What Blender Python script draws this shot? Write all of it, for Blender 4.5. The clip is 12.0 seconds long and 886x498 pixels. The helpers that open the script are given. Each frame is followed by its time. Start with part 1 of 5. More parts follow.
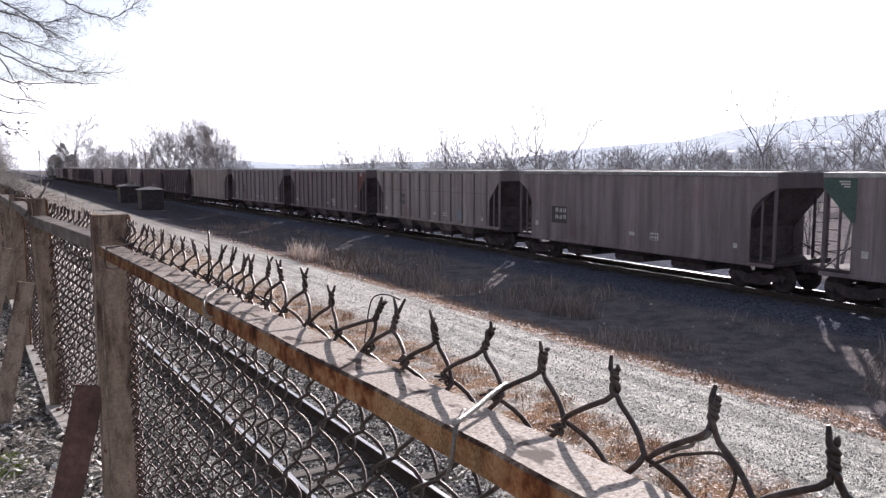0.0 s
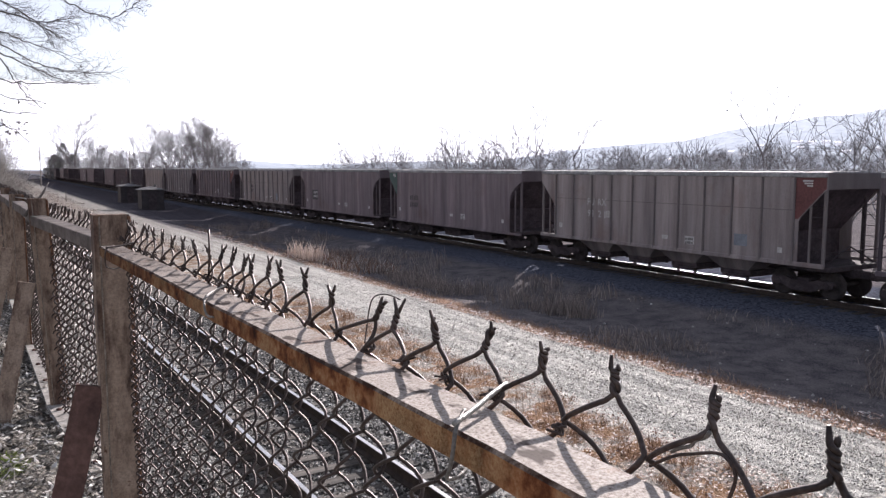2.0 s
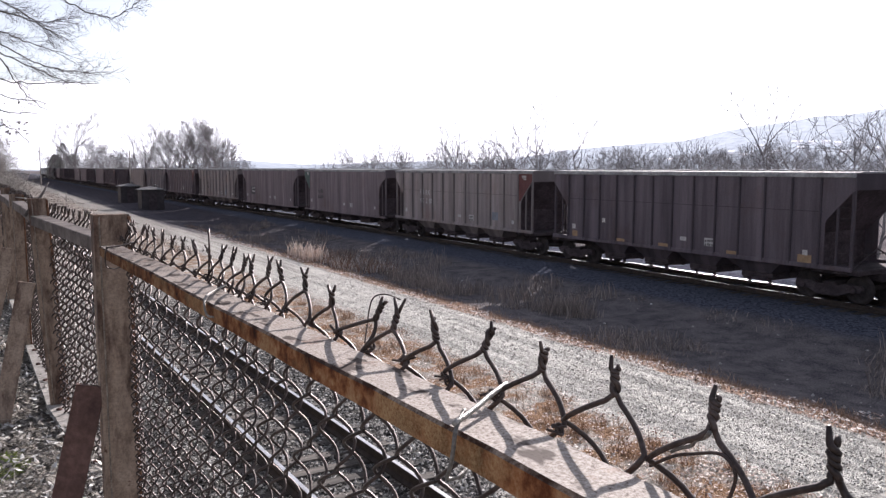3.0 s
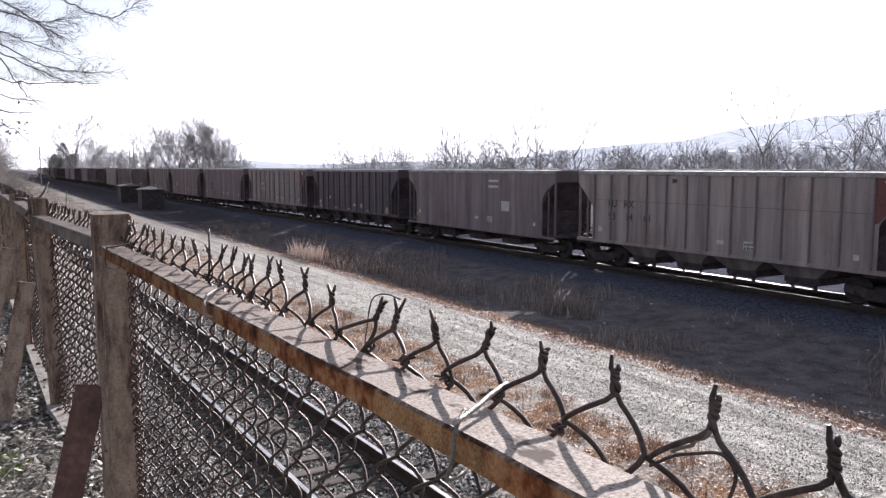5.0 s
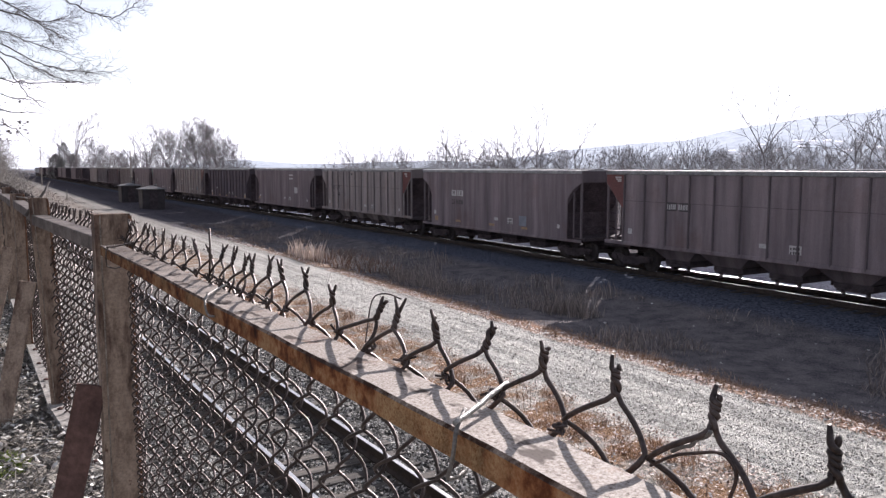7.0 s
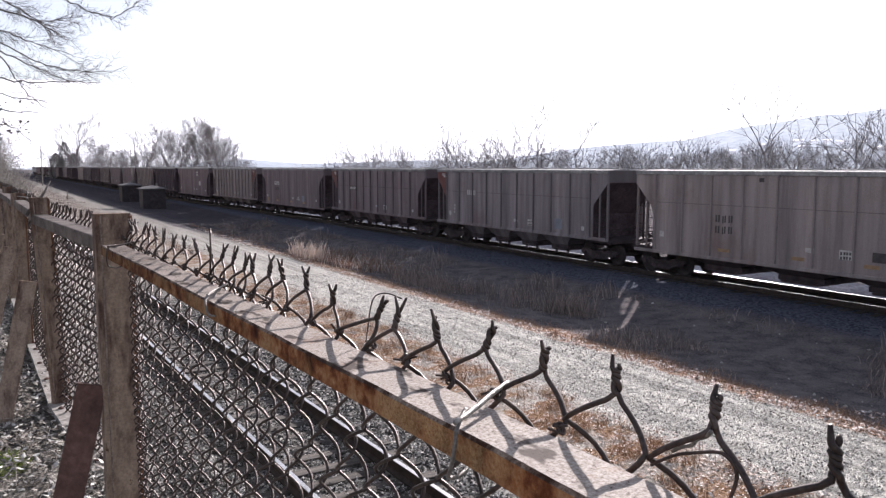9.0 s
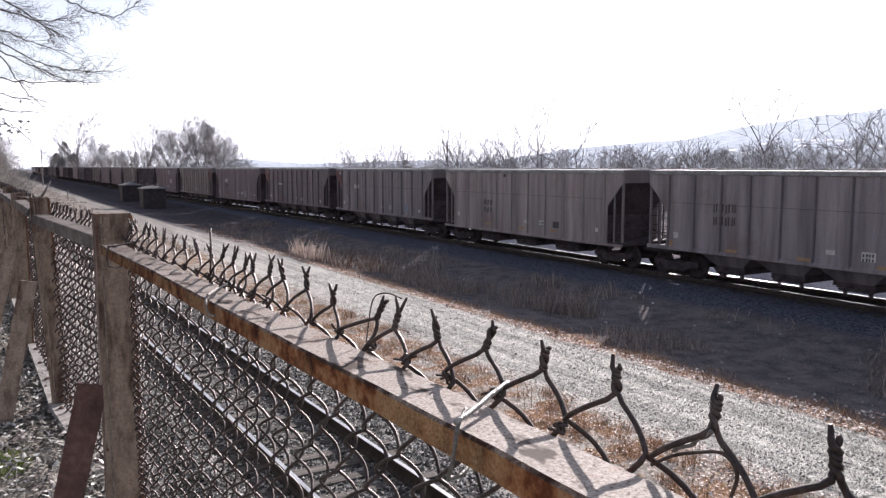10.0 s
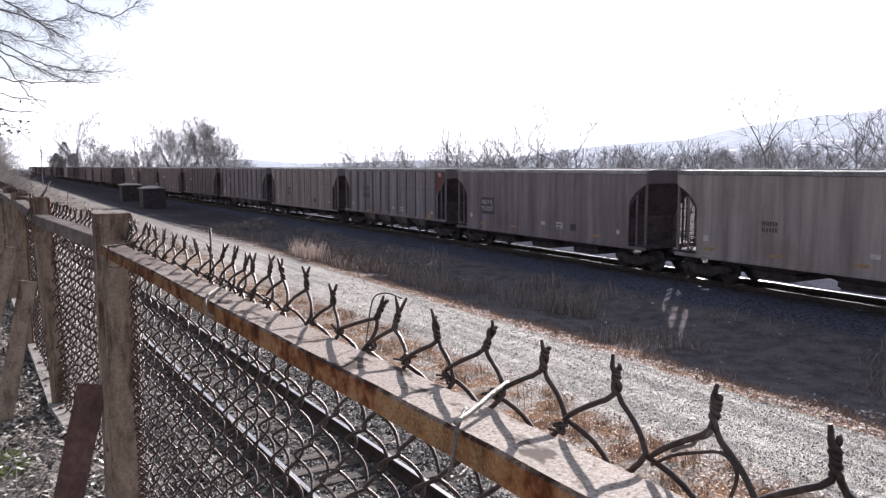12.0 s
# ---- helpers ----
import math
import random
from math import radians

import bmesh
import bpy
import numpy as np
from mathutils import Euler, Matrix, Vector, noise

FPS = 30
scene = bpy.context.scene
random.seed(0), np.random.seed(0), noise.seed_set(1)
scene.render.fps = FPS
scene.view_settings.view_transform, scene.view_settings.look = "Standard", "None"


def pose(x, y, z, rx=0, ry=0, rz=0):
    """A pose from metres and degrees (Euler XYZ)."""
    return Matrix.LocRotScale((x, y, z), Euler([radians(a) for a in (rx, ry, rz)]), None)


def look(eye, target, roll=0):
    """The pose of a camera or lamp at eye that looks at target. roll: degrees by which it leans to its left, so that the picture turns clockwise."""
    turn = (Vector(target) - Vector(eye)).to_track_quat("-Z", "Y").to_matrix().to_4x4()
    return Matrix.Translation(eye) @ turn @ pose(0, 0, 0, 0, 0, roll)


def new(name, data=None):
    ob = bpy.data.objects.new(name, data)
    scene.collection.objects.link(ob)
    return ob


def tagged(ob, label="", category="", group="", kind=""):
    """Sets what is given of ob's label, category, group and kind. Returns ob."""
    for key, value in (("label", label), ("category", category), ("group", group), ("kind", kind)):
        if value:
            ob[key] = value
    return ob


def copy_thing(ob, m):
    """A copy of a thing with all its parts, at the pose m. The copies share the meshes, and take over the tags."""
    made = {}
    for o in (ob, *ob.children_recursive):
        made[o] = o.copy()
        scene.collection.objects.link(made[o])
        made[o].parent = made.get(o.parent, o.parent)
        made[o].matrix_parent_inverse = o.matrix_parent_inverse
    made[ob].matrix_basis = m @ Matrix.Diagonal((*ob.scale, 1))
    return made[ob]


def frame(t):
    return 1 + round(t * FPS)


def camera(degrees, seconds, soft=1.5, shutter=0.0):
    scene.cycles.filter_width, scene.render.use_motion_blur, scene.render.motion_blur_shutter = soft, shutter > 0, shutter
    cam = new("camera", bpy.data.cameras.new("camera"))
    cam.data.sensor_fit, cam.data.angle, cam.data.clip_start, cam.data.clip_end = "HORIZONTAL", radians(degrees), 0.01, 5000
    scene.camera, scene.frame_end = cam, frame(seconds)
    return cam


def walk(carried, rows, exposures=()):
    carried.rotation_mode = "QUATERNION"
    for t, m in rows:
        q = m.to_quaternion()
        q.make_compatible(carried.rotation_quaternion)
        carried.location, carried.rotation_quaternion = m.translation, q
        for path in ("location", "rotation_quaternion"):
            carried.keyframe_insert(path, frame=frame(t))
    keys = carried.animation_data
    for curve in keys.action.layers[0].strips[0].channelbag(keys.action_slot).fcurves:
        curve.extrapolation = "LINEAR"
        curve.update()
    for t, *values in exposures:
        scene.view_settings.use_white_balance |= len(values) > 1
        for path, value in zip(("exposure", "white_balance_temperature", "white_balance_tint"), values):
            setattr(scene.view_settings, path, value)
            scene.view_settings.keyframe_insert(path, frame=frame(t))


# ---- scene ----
EYE = Vector((0.0, 0.0, 4.35))


def aim(yaw, tilt, roll=0.0):
    """The camera's pose: yaw to the right of +y and tilt below the horizon, in degrees."""
    a, b = radians(yaw), radians(tilt)
    return look(EYE, EYE + Vector((math.sin(a) * math.cos(b), math.cos(a) * math.cos(b), -math.sin(b))), roll)


cam = camera(60, 12.0, soft=1.35)
walk(cam, [(0.0, aim(30.64, 6.05)), (3.0, aim(30.62, 6.06)), (5.0, aim(30.61, 6.07)), (7.0, aim(30.57, 6.10)),
           (9.0, aim(30.53, 6.13)), (10.5, aim(30.51, 6.14)), (12.0, aim(30.52, 6.14))],
     exposures=[(0.0, 0.90, 6200, 18.5), (12.0, 0.90, 6200, 18.5)])

# ---- light: low winter sun beyond the train, hazy bright sky ----
SUN_AZ, SUN_EL = radians(51.2), radians(21.1)
SUN_DIR = Vector((math.sin(SUN_AZ) * math.cos(SUN_EL), math.cos(SUN_AZ) * math.cos(SUN_EL), math.sin(SUN_EL)))
world = bpy.data.worlds.new("sky_world")
scene.world = world
world.use_nodes = True
wn = world.node_tree
sky = wn.nodes.new("ShaderNodeTexSky")
sky.sky_type = "NISHITA"
sky.sun_disc = False
sky.sun_elevation, sky.sun_rotation = SUN_EL, SUN_AZ
sky.air_density, sky.dust_density, sky.ozone_density = 1.0, 0.85, 1.5
wn.nodes["Background"].inputs["Strength"].default_value = 0.088
pale = wn.nodes.new("ShaderNodeHueSaturation")   # thin haze whitens the whole sky
pale.inputs["Saturation"].default_value = 0.42
wn.links.new(sky.outputs[0], pale.inputs["Color"])
wn.links.new(pale.outputs[0], wn.nodes["Background"].inputs["Color"])
sun = new("sun", bpy.data.lights.new("sun", "SUN"))
sun.data.energy, sun.data.angle, sun.data.color = 5.0, radians(0.6), (1.0, 0.94, 0.86)
sun.matrix_world = look((60, 60, 60), Vector((60, 60, 60)) - SUN_DIR)


# ---- mesh building ----
class Geo:
    """Collects vertices and faces of one mesh."""

    def __init__(self):
        self.v, self.f = [], []

    def add(self, verts, faces):
        n = len(self.v)
        self.v += [tuple(p) for p in verts]
        self.f += [tuple(i + n for i in q) for q in faces]
        return self

    def box(self, x0, x1, y0, y1, z0, z1, b=0.0, m=None):
        """A box; b chamfers its twelve edges."""
        if b <= 0:
            p = [(x, y, z) for x in (x0, x1) for y in (y0, y1) for z in (z0, z1)]
            q = [(0, 1, 3, 2), (4, 6, 7, 5), (0, 4, 5, 1), (2, 3, 7, 6), (0, 2, 6, 4), (1, 5, 7, 3)]
        else:
            bm = bmesh.new()
            bmesh.ops.create_cube(bm, size=1.0, matrix=Matrix.Translation(((x0 + x1) / 2, (y0 + y1) / 2, (z0 + z1) / 2))
                                  @ Matrix.Diagonal((x1 - x0, y1 - y0, z1 - z0, 1)))
            bmesh.ops.bevel(bm, geom=bm.edges[:], offset=b, segments=1, affect="EDGES")
            bm.verts.index_update()
            p = [tuple(v.co) for v in bm.verts]
            q = [tuple(v.index for v in f.verts) for f in bm.faces]
            bm.free()
        if m is not None:
            p = [tuple(m @ Vector(a)) for a in p]
        return self.add(p, q)

    def prism(self, outline, lo, hi, axis="x", m=None):
        """A flat outline pushed along one axis from lo to hi. axis x: outline in (y, z); y: (x, z); z: (x, y)."""
        put = {"x": lambda a, b, c: (c, a, b), "y": lambda a, b, c: (a, c, b), "z": lambda a, b, c: (a, b, c)}[axis]
        n = len(outline)
        p = [put(a, b, lo) for a, b in outline] + [put(a, b, hi) for a, b in outline]
        if m is not None:
            p = [tuple(m @ Vector(a)) for a in p]
        q = [tuple(range(n)), tuple(range(2 * n - 1, n - 1, -1))]
        q += [(i, i + n, (i + 1) % n + n, (i + 1) % n) for i in range(n)]
        return self.add(p, q)

    def tube(self, path, radii, sides=6, cap=True):
        """A round bar along a path of points; radii: one number or one for each point."""
        pts = [Vector(p) for p in path]
        n = len(pts)
        if not hasattr(radii, "__len__"):
            radii = [radii] * n
        t = (pts[1] - pts[0]).normalized()
        side = t.orthogonal().normalized()
        verts = []
        for i, p in enumerate(pts):
            d = pts[min(i + 1, n - 1)] - pts[max(i - 1, 0)]
            if d.length > 1e-9:
                d.normalize()
                side = side - d * side.dot(d)
                side = side.normalized() if side.length > 1e-6 else d.orthogonal().normalized()
                t = d
            up = t.cross(side)
            for k in range(sides):
                a = 2 * math.pi * k / sides
                verts.append(p + (side * math.cos(a) + up * math.sin(a)) * radii[i])
        faces = []
        for i in range(n - 1):
            for k in range(sides):
                a, b = i * sides + k, i * sides + (k + 1) % sides
                faces.append((a, b, b + sides, a + sides))
        if cap:
            faces.append(tuple(range(sides - 1, -1, -1)))
            faces.append(tuple(range((n - 1) * sides, n * sides)))
        return self.add(verts, faces)

    def lathe(self, rings, sides=16, m=None):
        """Rings of (radius, height along local x) turned about x."""
        p, q = [], []
        for r, h in rings:
            for k in range(sides):
                a = 2 * math.pi * k / sides
                p.append((h, r * math.cos(a), r * math.sin(a)))
        for i in range(len(rings) - 1):
            for k in range(sides):
                a, b = i * sides + k, i * sides + (k + 1) % sides
                q.append((a, a + sides, b + sides, b))
        q += [tuple(range(sides)), tuple(range(len(rings) * sides - 1, (len(rings) - 1) * sides - 1, -1))]
        if m is not None:
            p = [tuple(m @ Vector(a)) for a in p]
        return self.add(p, q)

    def mesh(self, name, material, smooth=False):
        me = bpy.data.meshes.new(name)
        me.from_pydata(self.v, [], self.f)
        bm = bmesh.new()
        bm.from_mesh(me)
        if len(bm.faces) < 60000:
            bmesh.ops.recalc_face_normals(bm, faces=bm.faces[:])
        bm.to_mesh(me)
        bm.free()
        if smooth:
            me.polygons.foreach_set("use_smooth", [True] * len(me.polygons))
        me.materials.append(material)
        return me


def part(name, geo, material, parent=None, label="", smooth=False, at=None):
    """Links one mesh under a thing or a part. geo: a Geo or a mesh that is shared."""
    me = geo.mesh(name, material, smooth) if isinstance(geo, Geo) else geo
    ob = new(name, me)
    if at is not None:
        ob.matrix_basis = at
    ob.parent = parent
    if label:
        tagged(ob, label)
    return ob


# ---- materials ----
def material(name, rough=0.8, metal=0.0, spec=0.5):
    m = bpy.data.materials.new(name)
    m.use_nodes = True
    b = m.node_tree.nodes["Principled BSDF"]
    b.inputs["Roughness"].default_value = rough
    b.inputs["Metallic"].default_value = metal
    b.inputs["Specular IOR Level"].default_value = spec
    return m, m.node_tree, b


def noise_node(nt, scale, detail=4.0, rough=0.55, coord="Object", stretch=None):
    tc = nt.nodes.new("ShaderNodeTexCoord")
    n = nt.nodes.new("ShaderNodeTexNoise")
    n.inputs["Scale"].default_value, n.inputs["Detail"].default_value, n.inputs["Roughness"].default_value = scale, detail, rough
    if stretch:
        mp = nt.nodes.new("ShaderNodeMapping")
        mp.inputs["Scale"].default_value = stretch
        nt.links.new(tc.outputs[coord], mp.inputs[0])
        nt.links.new(mp.outputs[0], n.inputs["Vector"])
    else:
        nt.links.new(tc.outputs[coord], n.inputs["Vector"])
    return n


def ramp(nt, source, stops):
    r = nt.nodes.new("ShaderNodeValToRGB")
    e = r.color_ramp.elements
    while len(e) < len(stops):
        e.new(0.5)
    for el, (p, c) in zip(e, stops):
        el.position, el.color = p, (*c, 1) if len(c) == 3 else c
    nt.links.new(source, r.inputs[0])
    return r


def mix(nt, fac, a, b, mode="MIX"):
    n = nt.nodes.new("ShaderNodeMix")
    n.data_type, n.blend_type = "RGBA", mode
    for src, i in ((fac, 0), (a, 6), (b, 7)):
        if isinstance(src, (int, float)):
            n.inputs[i].default_value = src
        elif isinstance(src, tuple):
            n.inputs[i].default_value = (*src, 1)
        else:
            nt.links.new(src, n.inputs[i])
    return n.outputs[2]


def bump(nt, bsdf, height, strength=0.5, distance=0.02):
    b = nt.nodes.new("ShaderNodeBump")
    b.inputs["Strength"].default_value, b.inputs["Distance"].default_value = strength, distance
    nt.links.new(height, b.inputs["Height"])
    nt.links.new(b.outputs[0], bsdf.inputs["Normal"])


def mottled(name, dark, light, scale, fine=8.0, rough=0.85, relief=0.3, depth=0.01, metal=0.0, spec=0.4, vary=0.0, stretch=None):
    """Two tones in patches with a finer grain over them; vary: how far single objects differ."""
    m, nt, b = material(name, rough, metal, spec)
    n1 = noise_node(nt, scale, 5, 0.6, stretch=stretch)
    n2 = noise_node(nt, scale * fine, 3, 0.6)
    r = ramp(nt, n1.outputs["Fac"], [(0.32, dark), (0.68, light)])
    g = ramp(nt, n2.outputs["Fac"], [(0.25, (0.6, 0.6, 0.6)), (0.75, (1.25, 1.25, 1.25))])
    c = mix(nt, 0.8, r.outputs[0], g.outputs[0], "MULTIPLY")
    if vary:
        oi = nt.nodes.new("ShaderNodeObjectInfo")
        v = ramp(nt, oi.outputs["Random"], [(0.0, (1 - vary,) * 3), (1.0, (1 + vary,) * 3)])
        c = mix(nt, 1.0, c, v.outputs[0], "MULTIPLY")
    nt.links.new(c, b.inputs["Base Color"])
    bump(nt, b, n2.outputs["Fac"], relief, depth)
    return m


def island_tones(name, stops, rough=0.8, spec=0.3, both=0.0):
    """Each loose piece of the mesh takes its own tone."""
    m, nt, b = material(name, rough, 0.0, spec)
    gi = nt.nodes.new("ShaderNodeNewGeometry")
    r = ramp(nt, gi.outputs["Random Per Island"], stops)
    n = noise_node(nt, 40, 3)
    g = ramp(nt, n.outputs["Fac"], [(0.3, (0.8, 0.8, 0.8)), (0.7, (1.15, 1.15, 1.15))])
    c = mix(nt, 0.7, r.outputs[0], g.outputs[0], "MULTIPLY")
    nt.links.new(c, b.inputs["Base Color"])
    return m


def car_paint(name, base, grime, rust, rough=0.8):
    """Weathered wagon paint: a tone for each car, streaks running down, dust at two scales."""
    m, nt, b = material(name, rough, 0.0, 0.1)
    streak = noise_node(nt, 1.0, 5, 0.6, stretch=(1.0, 3.2, 0.25))
    big = noise_node(nt, 0.5, 4, 0.6)
    fine = noise_node(nt, 30, 3, 0.6)
    c = mix(nt, ramp(nt, streak.outputs["Fac"], [(0.42, (0, 0, 0)), (0.66, (1, 1, 1))]).outputs[0], base, grime)
    c = mix(nt, ramp(nt, big.outputs["Fac"], [(0.56, (0, 0, 0)), (0.74, (0.75, 0.75, 0.75))]).outputs[0], c, rust)
    c = mix(nt, 0.6, c, ramp(nt, fine.outputs["Fac"], [(0.3, (0.75, 0.75, 0.75)), (0.7, (1.15, 1.15, 1.15))]).outputs[0], "MULTIPLY")
    sheet = noise_node(nt, 1.0, 2, 0.5, stretch=(0.05, 0.85, 0.04))     # each sheet has faded in its own way
    c = mix(nt, 1.0, c, ramp(nt, sheet.outputs["Fac"], [(0.34, (0.74, 0.74, 0.75)), (0.66, (1.2, 1.19, 1.18))]).outputs[0], "MULTIPLY")
    nt.links.new(c, b.inputs["Base Color"])
    bump(nt, b, big.outputs["Fac"], 0.3, 0.03)
    return m


def ground_material():
    """One sheet: bank, ballast, dry grass, gravel road and verge, by the plan's x across the tracks."""
    m, nt, b = material("ground_soil", 1.0, 0.0, 0.04)
    tc = nt.nodes.new("ShaderNodeTexCoord")
    sep = nt.nodes.new("ShaderNodeSeparateXYZ")
    nt.links.new(tc.outputs["Object"], sep.inputs[0])
    wob = noise_node(nt, 0.35, 6, 0.65)
    fine = noise_node(nt, 1.6, 6, 0.65)
    grit = noise_node(nt, 26, 4, 0.7)
    gravel = noise_node(nt, 9, 8, 0.85)
    tracks = noise_node(nt, 1.0, 5, 0.6, stretch=(3.0, 0.12, 1.0))
    peb = nt.nodes.new("ShaderNodeTexVoronoi")
    peb.inputs["Scale"].default_value = 16.0
    nt.links.new(tc.outputs["Object"], peb.inputs["Vector"])

    def math_node(op, a, c2):
        n = nt.nodes.new("ShaderNodeMath")
        n.operation = op
        for i, s in enumerate((a, c2)):
            if isinstance(s, (int, float)):
                n.inputs[i].default_value = s
            else:
                nt.links.new(s, n.inputs[i])
        return n.outputs[0]

    edge = math_node("ADD", sep.outputs["X"], math_node("MULTIPLY", math_node("SUBTRACT", wob.outputs["Fac"], 0.5), 0.9))
    edge = math_node("ADD", edge, math_node("MULTIPLY", math_node("SUBTRACT", fine.outputs["Fac"], 0.5), 0.7))

    def tone(stops, source):
        return ramp(nt, source, stops).outputs[0]

    stone = tone([(0.1, (0.02, 0.019, 0.018)), (0.5, (0.11, 0.106, 0.098)), (0.9, (0.44, 0.425, 0.40))], peb.outputs["Color"])
    road = mix(nt, 0.55, tone([(0.38, (0.15, 0.143, 0.13)), (0.58, (0.70, 0.68, 0.62))], tracks.outputs["Fac"]),
               tone([(0.36, (0.10, 0.095, 0.085)), (0.46, (0.36, 0.347, 0.315)), (0.60, (0.84, 0.82, 0.76))], gravel.outputs["Fac"]))
    dry = mix(nt, 0.5, tone([(0.3, (0.17, 0.09, 0.045)), (0.7, (0.40, 0.24, 0.135))], fine.outputs["Fac"]),
              tone([(0.36, (0.07, 0.04, 0.022)), (0.5, (0.30, 0.18, 0.105)), (0.66, (0.60, 0.46, 0.35))], grit.outputs["Fac"]))
    # darker bluish tones put the shade beside the train into the colour
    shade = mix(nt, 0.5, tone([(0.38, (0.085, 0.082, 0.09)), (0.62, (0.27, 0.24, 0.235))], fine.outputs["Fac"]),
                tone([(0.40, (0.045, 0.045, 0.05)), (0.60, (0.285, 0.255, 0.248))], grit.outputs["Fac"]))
    shaded_stone = tone([(0.0, (0.036, 0.039, 0.05)), (1.0, (0.172, 0.182, 0.225))], peb.outputs["Color"])
    leaf = mix(nt, 0.5, tone([(0.3, (0.12, 0.105, 0.088)), (0.7, (0.33, 0.30, 0.263))], fine.outputs["Fac"]),
               tone([(0.36, (0.05, 0.045, 0.04)), (0.64, (0.56, 0.52, 0.47))], grit.outputs["Fac"]))

    def step(at, width):
        mr = nt.nodes.new("ShaderNodeMapRange")
        mr.inputs["From Min"].default_value, mr.inputs["From Max"].default_value = at - width, at + width
        nt.links.new(edge, mr.inputs["Value"])
        return mr.outputs[0]

    c = mix(nt, step(0.7, 0.15), leaf, stone)
    strip = mix(nt, tone([(0.45, (0, 0, 0)), (0.55, (0.85, 0.85, 0.85))], fine.outputs["Fac"]), dry, mix(nt, 0.4, road, leaf))
    c = mix(nt, step(6.4, 0.25), c, strip)
    c = mix(nt, step(9.9, 0.25), c, road)
    verge = mix(nt, 0.45, dry, tone([(0.38, (0.13, 0.075, 0.055)), (0.52, (0.42, 0.27, 0.2)), (0.62, (0.8, 0.7, 0.63))], gravel.outputs["Fac"]))
    c = mix(nt, step(13.28, 0.1), c, verge)
    # the road is overgrown towards its far end
    far = nt.nodes.new("ShaderNodeMapRange")
    far.inputs["From Min"].default_value, far.inputs["From Max"].default_value = 20.0, 70.0
    far.inputs["To Max"].default_value = 0.8
    nt.links.new(sep.outputs["Y"], far.inputs["Value"])
    waste = mix(nt, 1.0, leaf, (0.76, 0.76, 0.78), "MULTIPLY")
    c = mix(nt, far.outputs[0], c, waste)
    # shifts the shade tone over the road far off, as a painted shadow edge
    shade_shift = nt.nodes.new("ShaderNodeMapRange")
    shade_shift.inputs["From Min"].default_value, shade_shift.inputs["From Max"].default_value = 34.0, 62.0
    shade_shift.inputs["To Max"].default_value = 1.5
    nt.links.new(sep.outputs["Y"], shade_shift.inputs["Value"])
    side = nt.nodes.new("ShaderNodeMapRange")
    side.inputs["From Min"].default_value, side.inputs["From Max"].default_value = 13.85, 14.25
    nt.links.new(math_node("ADD", edge, shade_shift.outputs[0]), side.inputs["Value"])
    # darkens the shade tone further along the line, more painted shade
    dusky = nt.nodes.new("ShaderNodeMapRange")
    dusky.inputs["From Min"].default_value, dusky.inputs["From Max"].default_value = 38.0, 75.0
    dusky.inputs["To Max"].default_value = 0.85
    nt.links.new(sep.outputs["Y"], dusky.inputs["Value"])
    c = mix(nt, side.outputs[0], c, mix(nt, dusky.outputs[0], shade, mix(nt, 1.0, shade, (0.42, 0.43, 0.50), "MULTIPLY")))
    c = mix(nt, step(20.6, 0.4), c, shaded_stone)
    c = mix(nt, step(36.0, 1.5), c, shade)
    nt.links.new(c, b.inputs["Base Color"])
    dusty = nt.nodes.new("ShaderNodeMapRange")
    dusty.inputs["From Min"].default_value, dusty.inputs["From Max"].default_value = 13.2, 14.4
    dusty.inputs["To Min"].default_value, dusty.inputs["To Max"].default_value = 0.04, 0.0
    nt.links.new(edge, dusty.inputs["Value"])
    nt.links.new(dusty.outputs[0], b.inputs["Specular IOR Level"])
    h = mix(nt, 0.5, grit.outputs["Fac"], fine.outputs["Fac"])
    bump(nt, b, h, 1.0, 0.09)
    return m


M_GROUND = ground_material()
M_STONE = island_tones("crushed_stone", [(0.0, (0.025, 0.023, 0.021)), (0.45, (0.115, 0.108, 0.1)), (0.72, (0.37, 0.355, 0.325)), (1.0, (0.74, 0.72, 0.68))], 0.8)
M_PALE_STONE = island_tones("pale_gravel", [(0.0, (0.18, 0.17, 0.16)), (0.5, (0.42, 0.40, 0.37)), (1.0, (0.72, 0.70, 0.67))], 0.85)
M_ROADSTONE = island_tones("road_gravel", [(0.0, (0.12, 0.113, 0.10)), (0.35, (0.33, 0.315, 0.28)), (0.65, (0.60, 0.58, 0.53)), (1.0, (0.88, 0.86, 0.80))], 0.85)
M_LEAF = island_tones("dead_leaf", [(0.0, (0.10, 0.05, 0.03)), (0.4, (0.33, 0.19, 0.13)), (0.68, (0.50, 0.345, 0.26)), (0.8, (0.82, 0.76, 0.70))], 0.7)
M_LITTER = island_tones("grey_litter", [(0.0, (0.04, 0.035, 0.03)), (0.5, (0.10, 0.088, 0.074)), (0.72, (0.45, 0.415, 0.36)), (0.9, (0.88, 0.85, 0.79))], 0.75)
M_DRY = island_tones("dry_grass", [(0.0, (0.17, 0.095, 0.055)), (0.5, (0.42, 0.265, 0.165)), (1.0, (0.68, 0.52, 0.38))], 0.8)
M_REED = island_tones("pale_reed", [(0.0, (0.50, 0.39, 0.32)), (0.6, (0.78, 0.66, 0.57)), (1.0, (0.92, 0.83, 0.76))], 0.8)
M_WEED = island_tones("brown_weed", [(0.0, (0.125, 0.103, 0.092)), (0.6, (0.285, 0.237, 0.213)), (1.0, (0.50, 0.425, 0.378))], 0.85)
M_STRAW = island_tones("bleached_straw", [(0.0, (0.06, 0.048, 0.037)), (0.55, (0.23, 0.2, 0.165)), (1.0, (0.72, 0.68, 0.60))], 0.8)
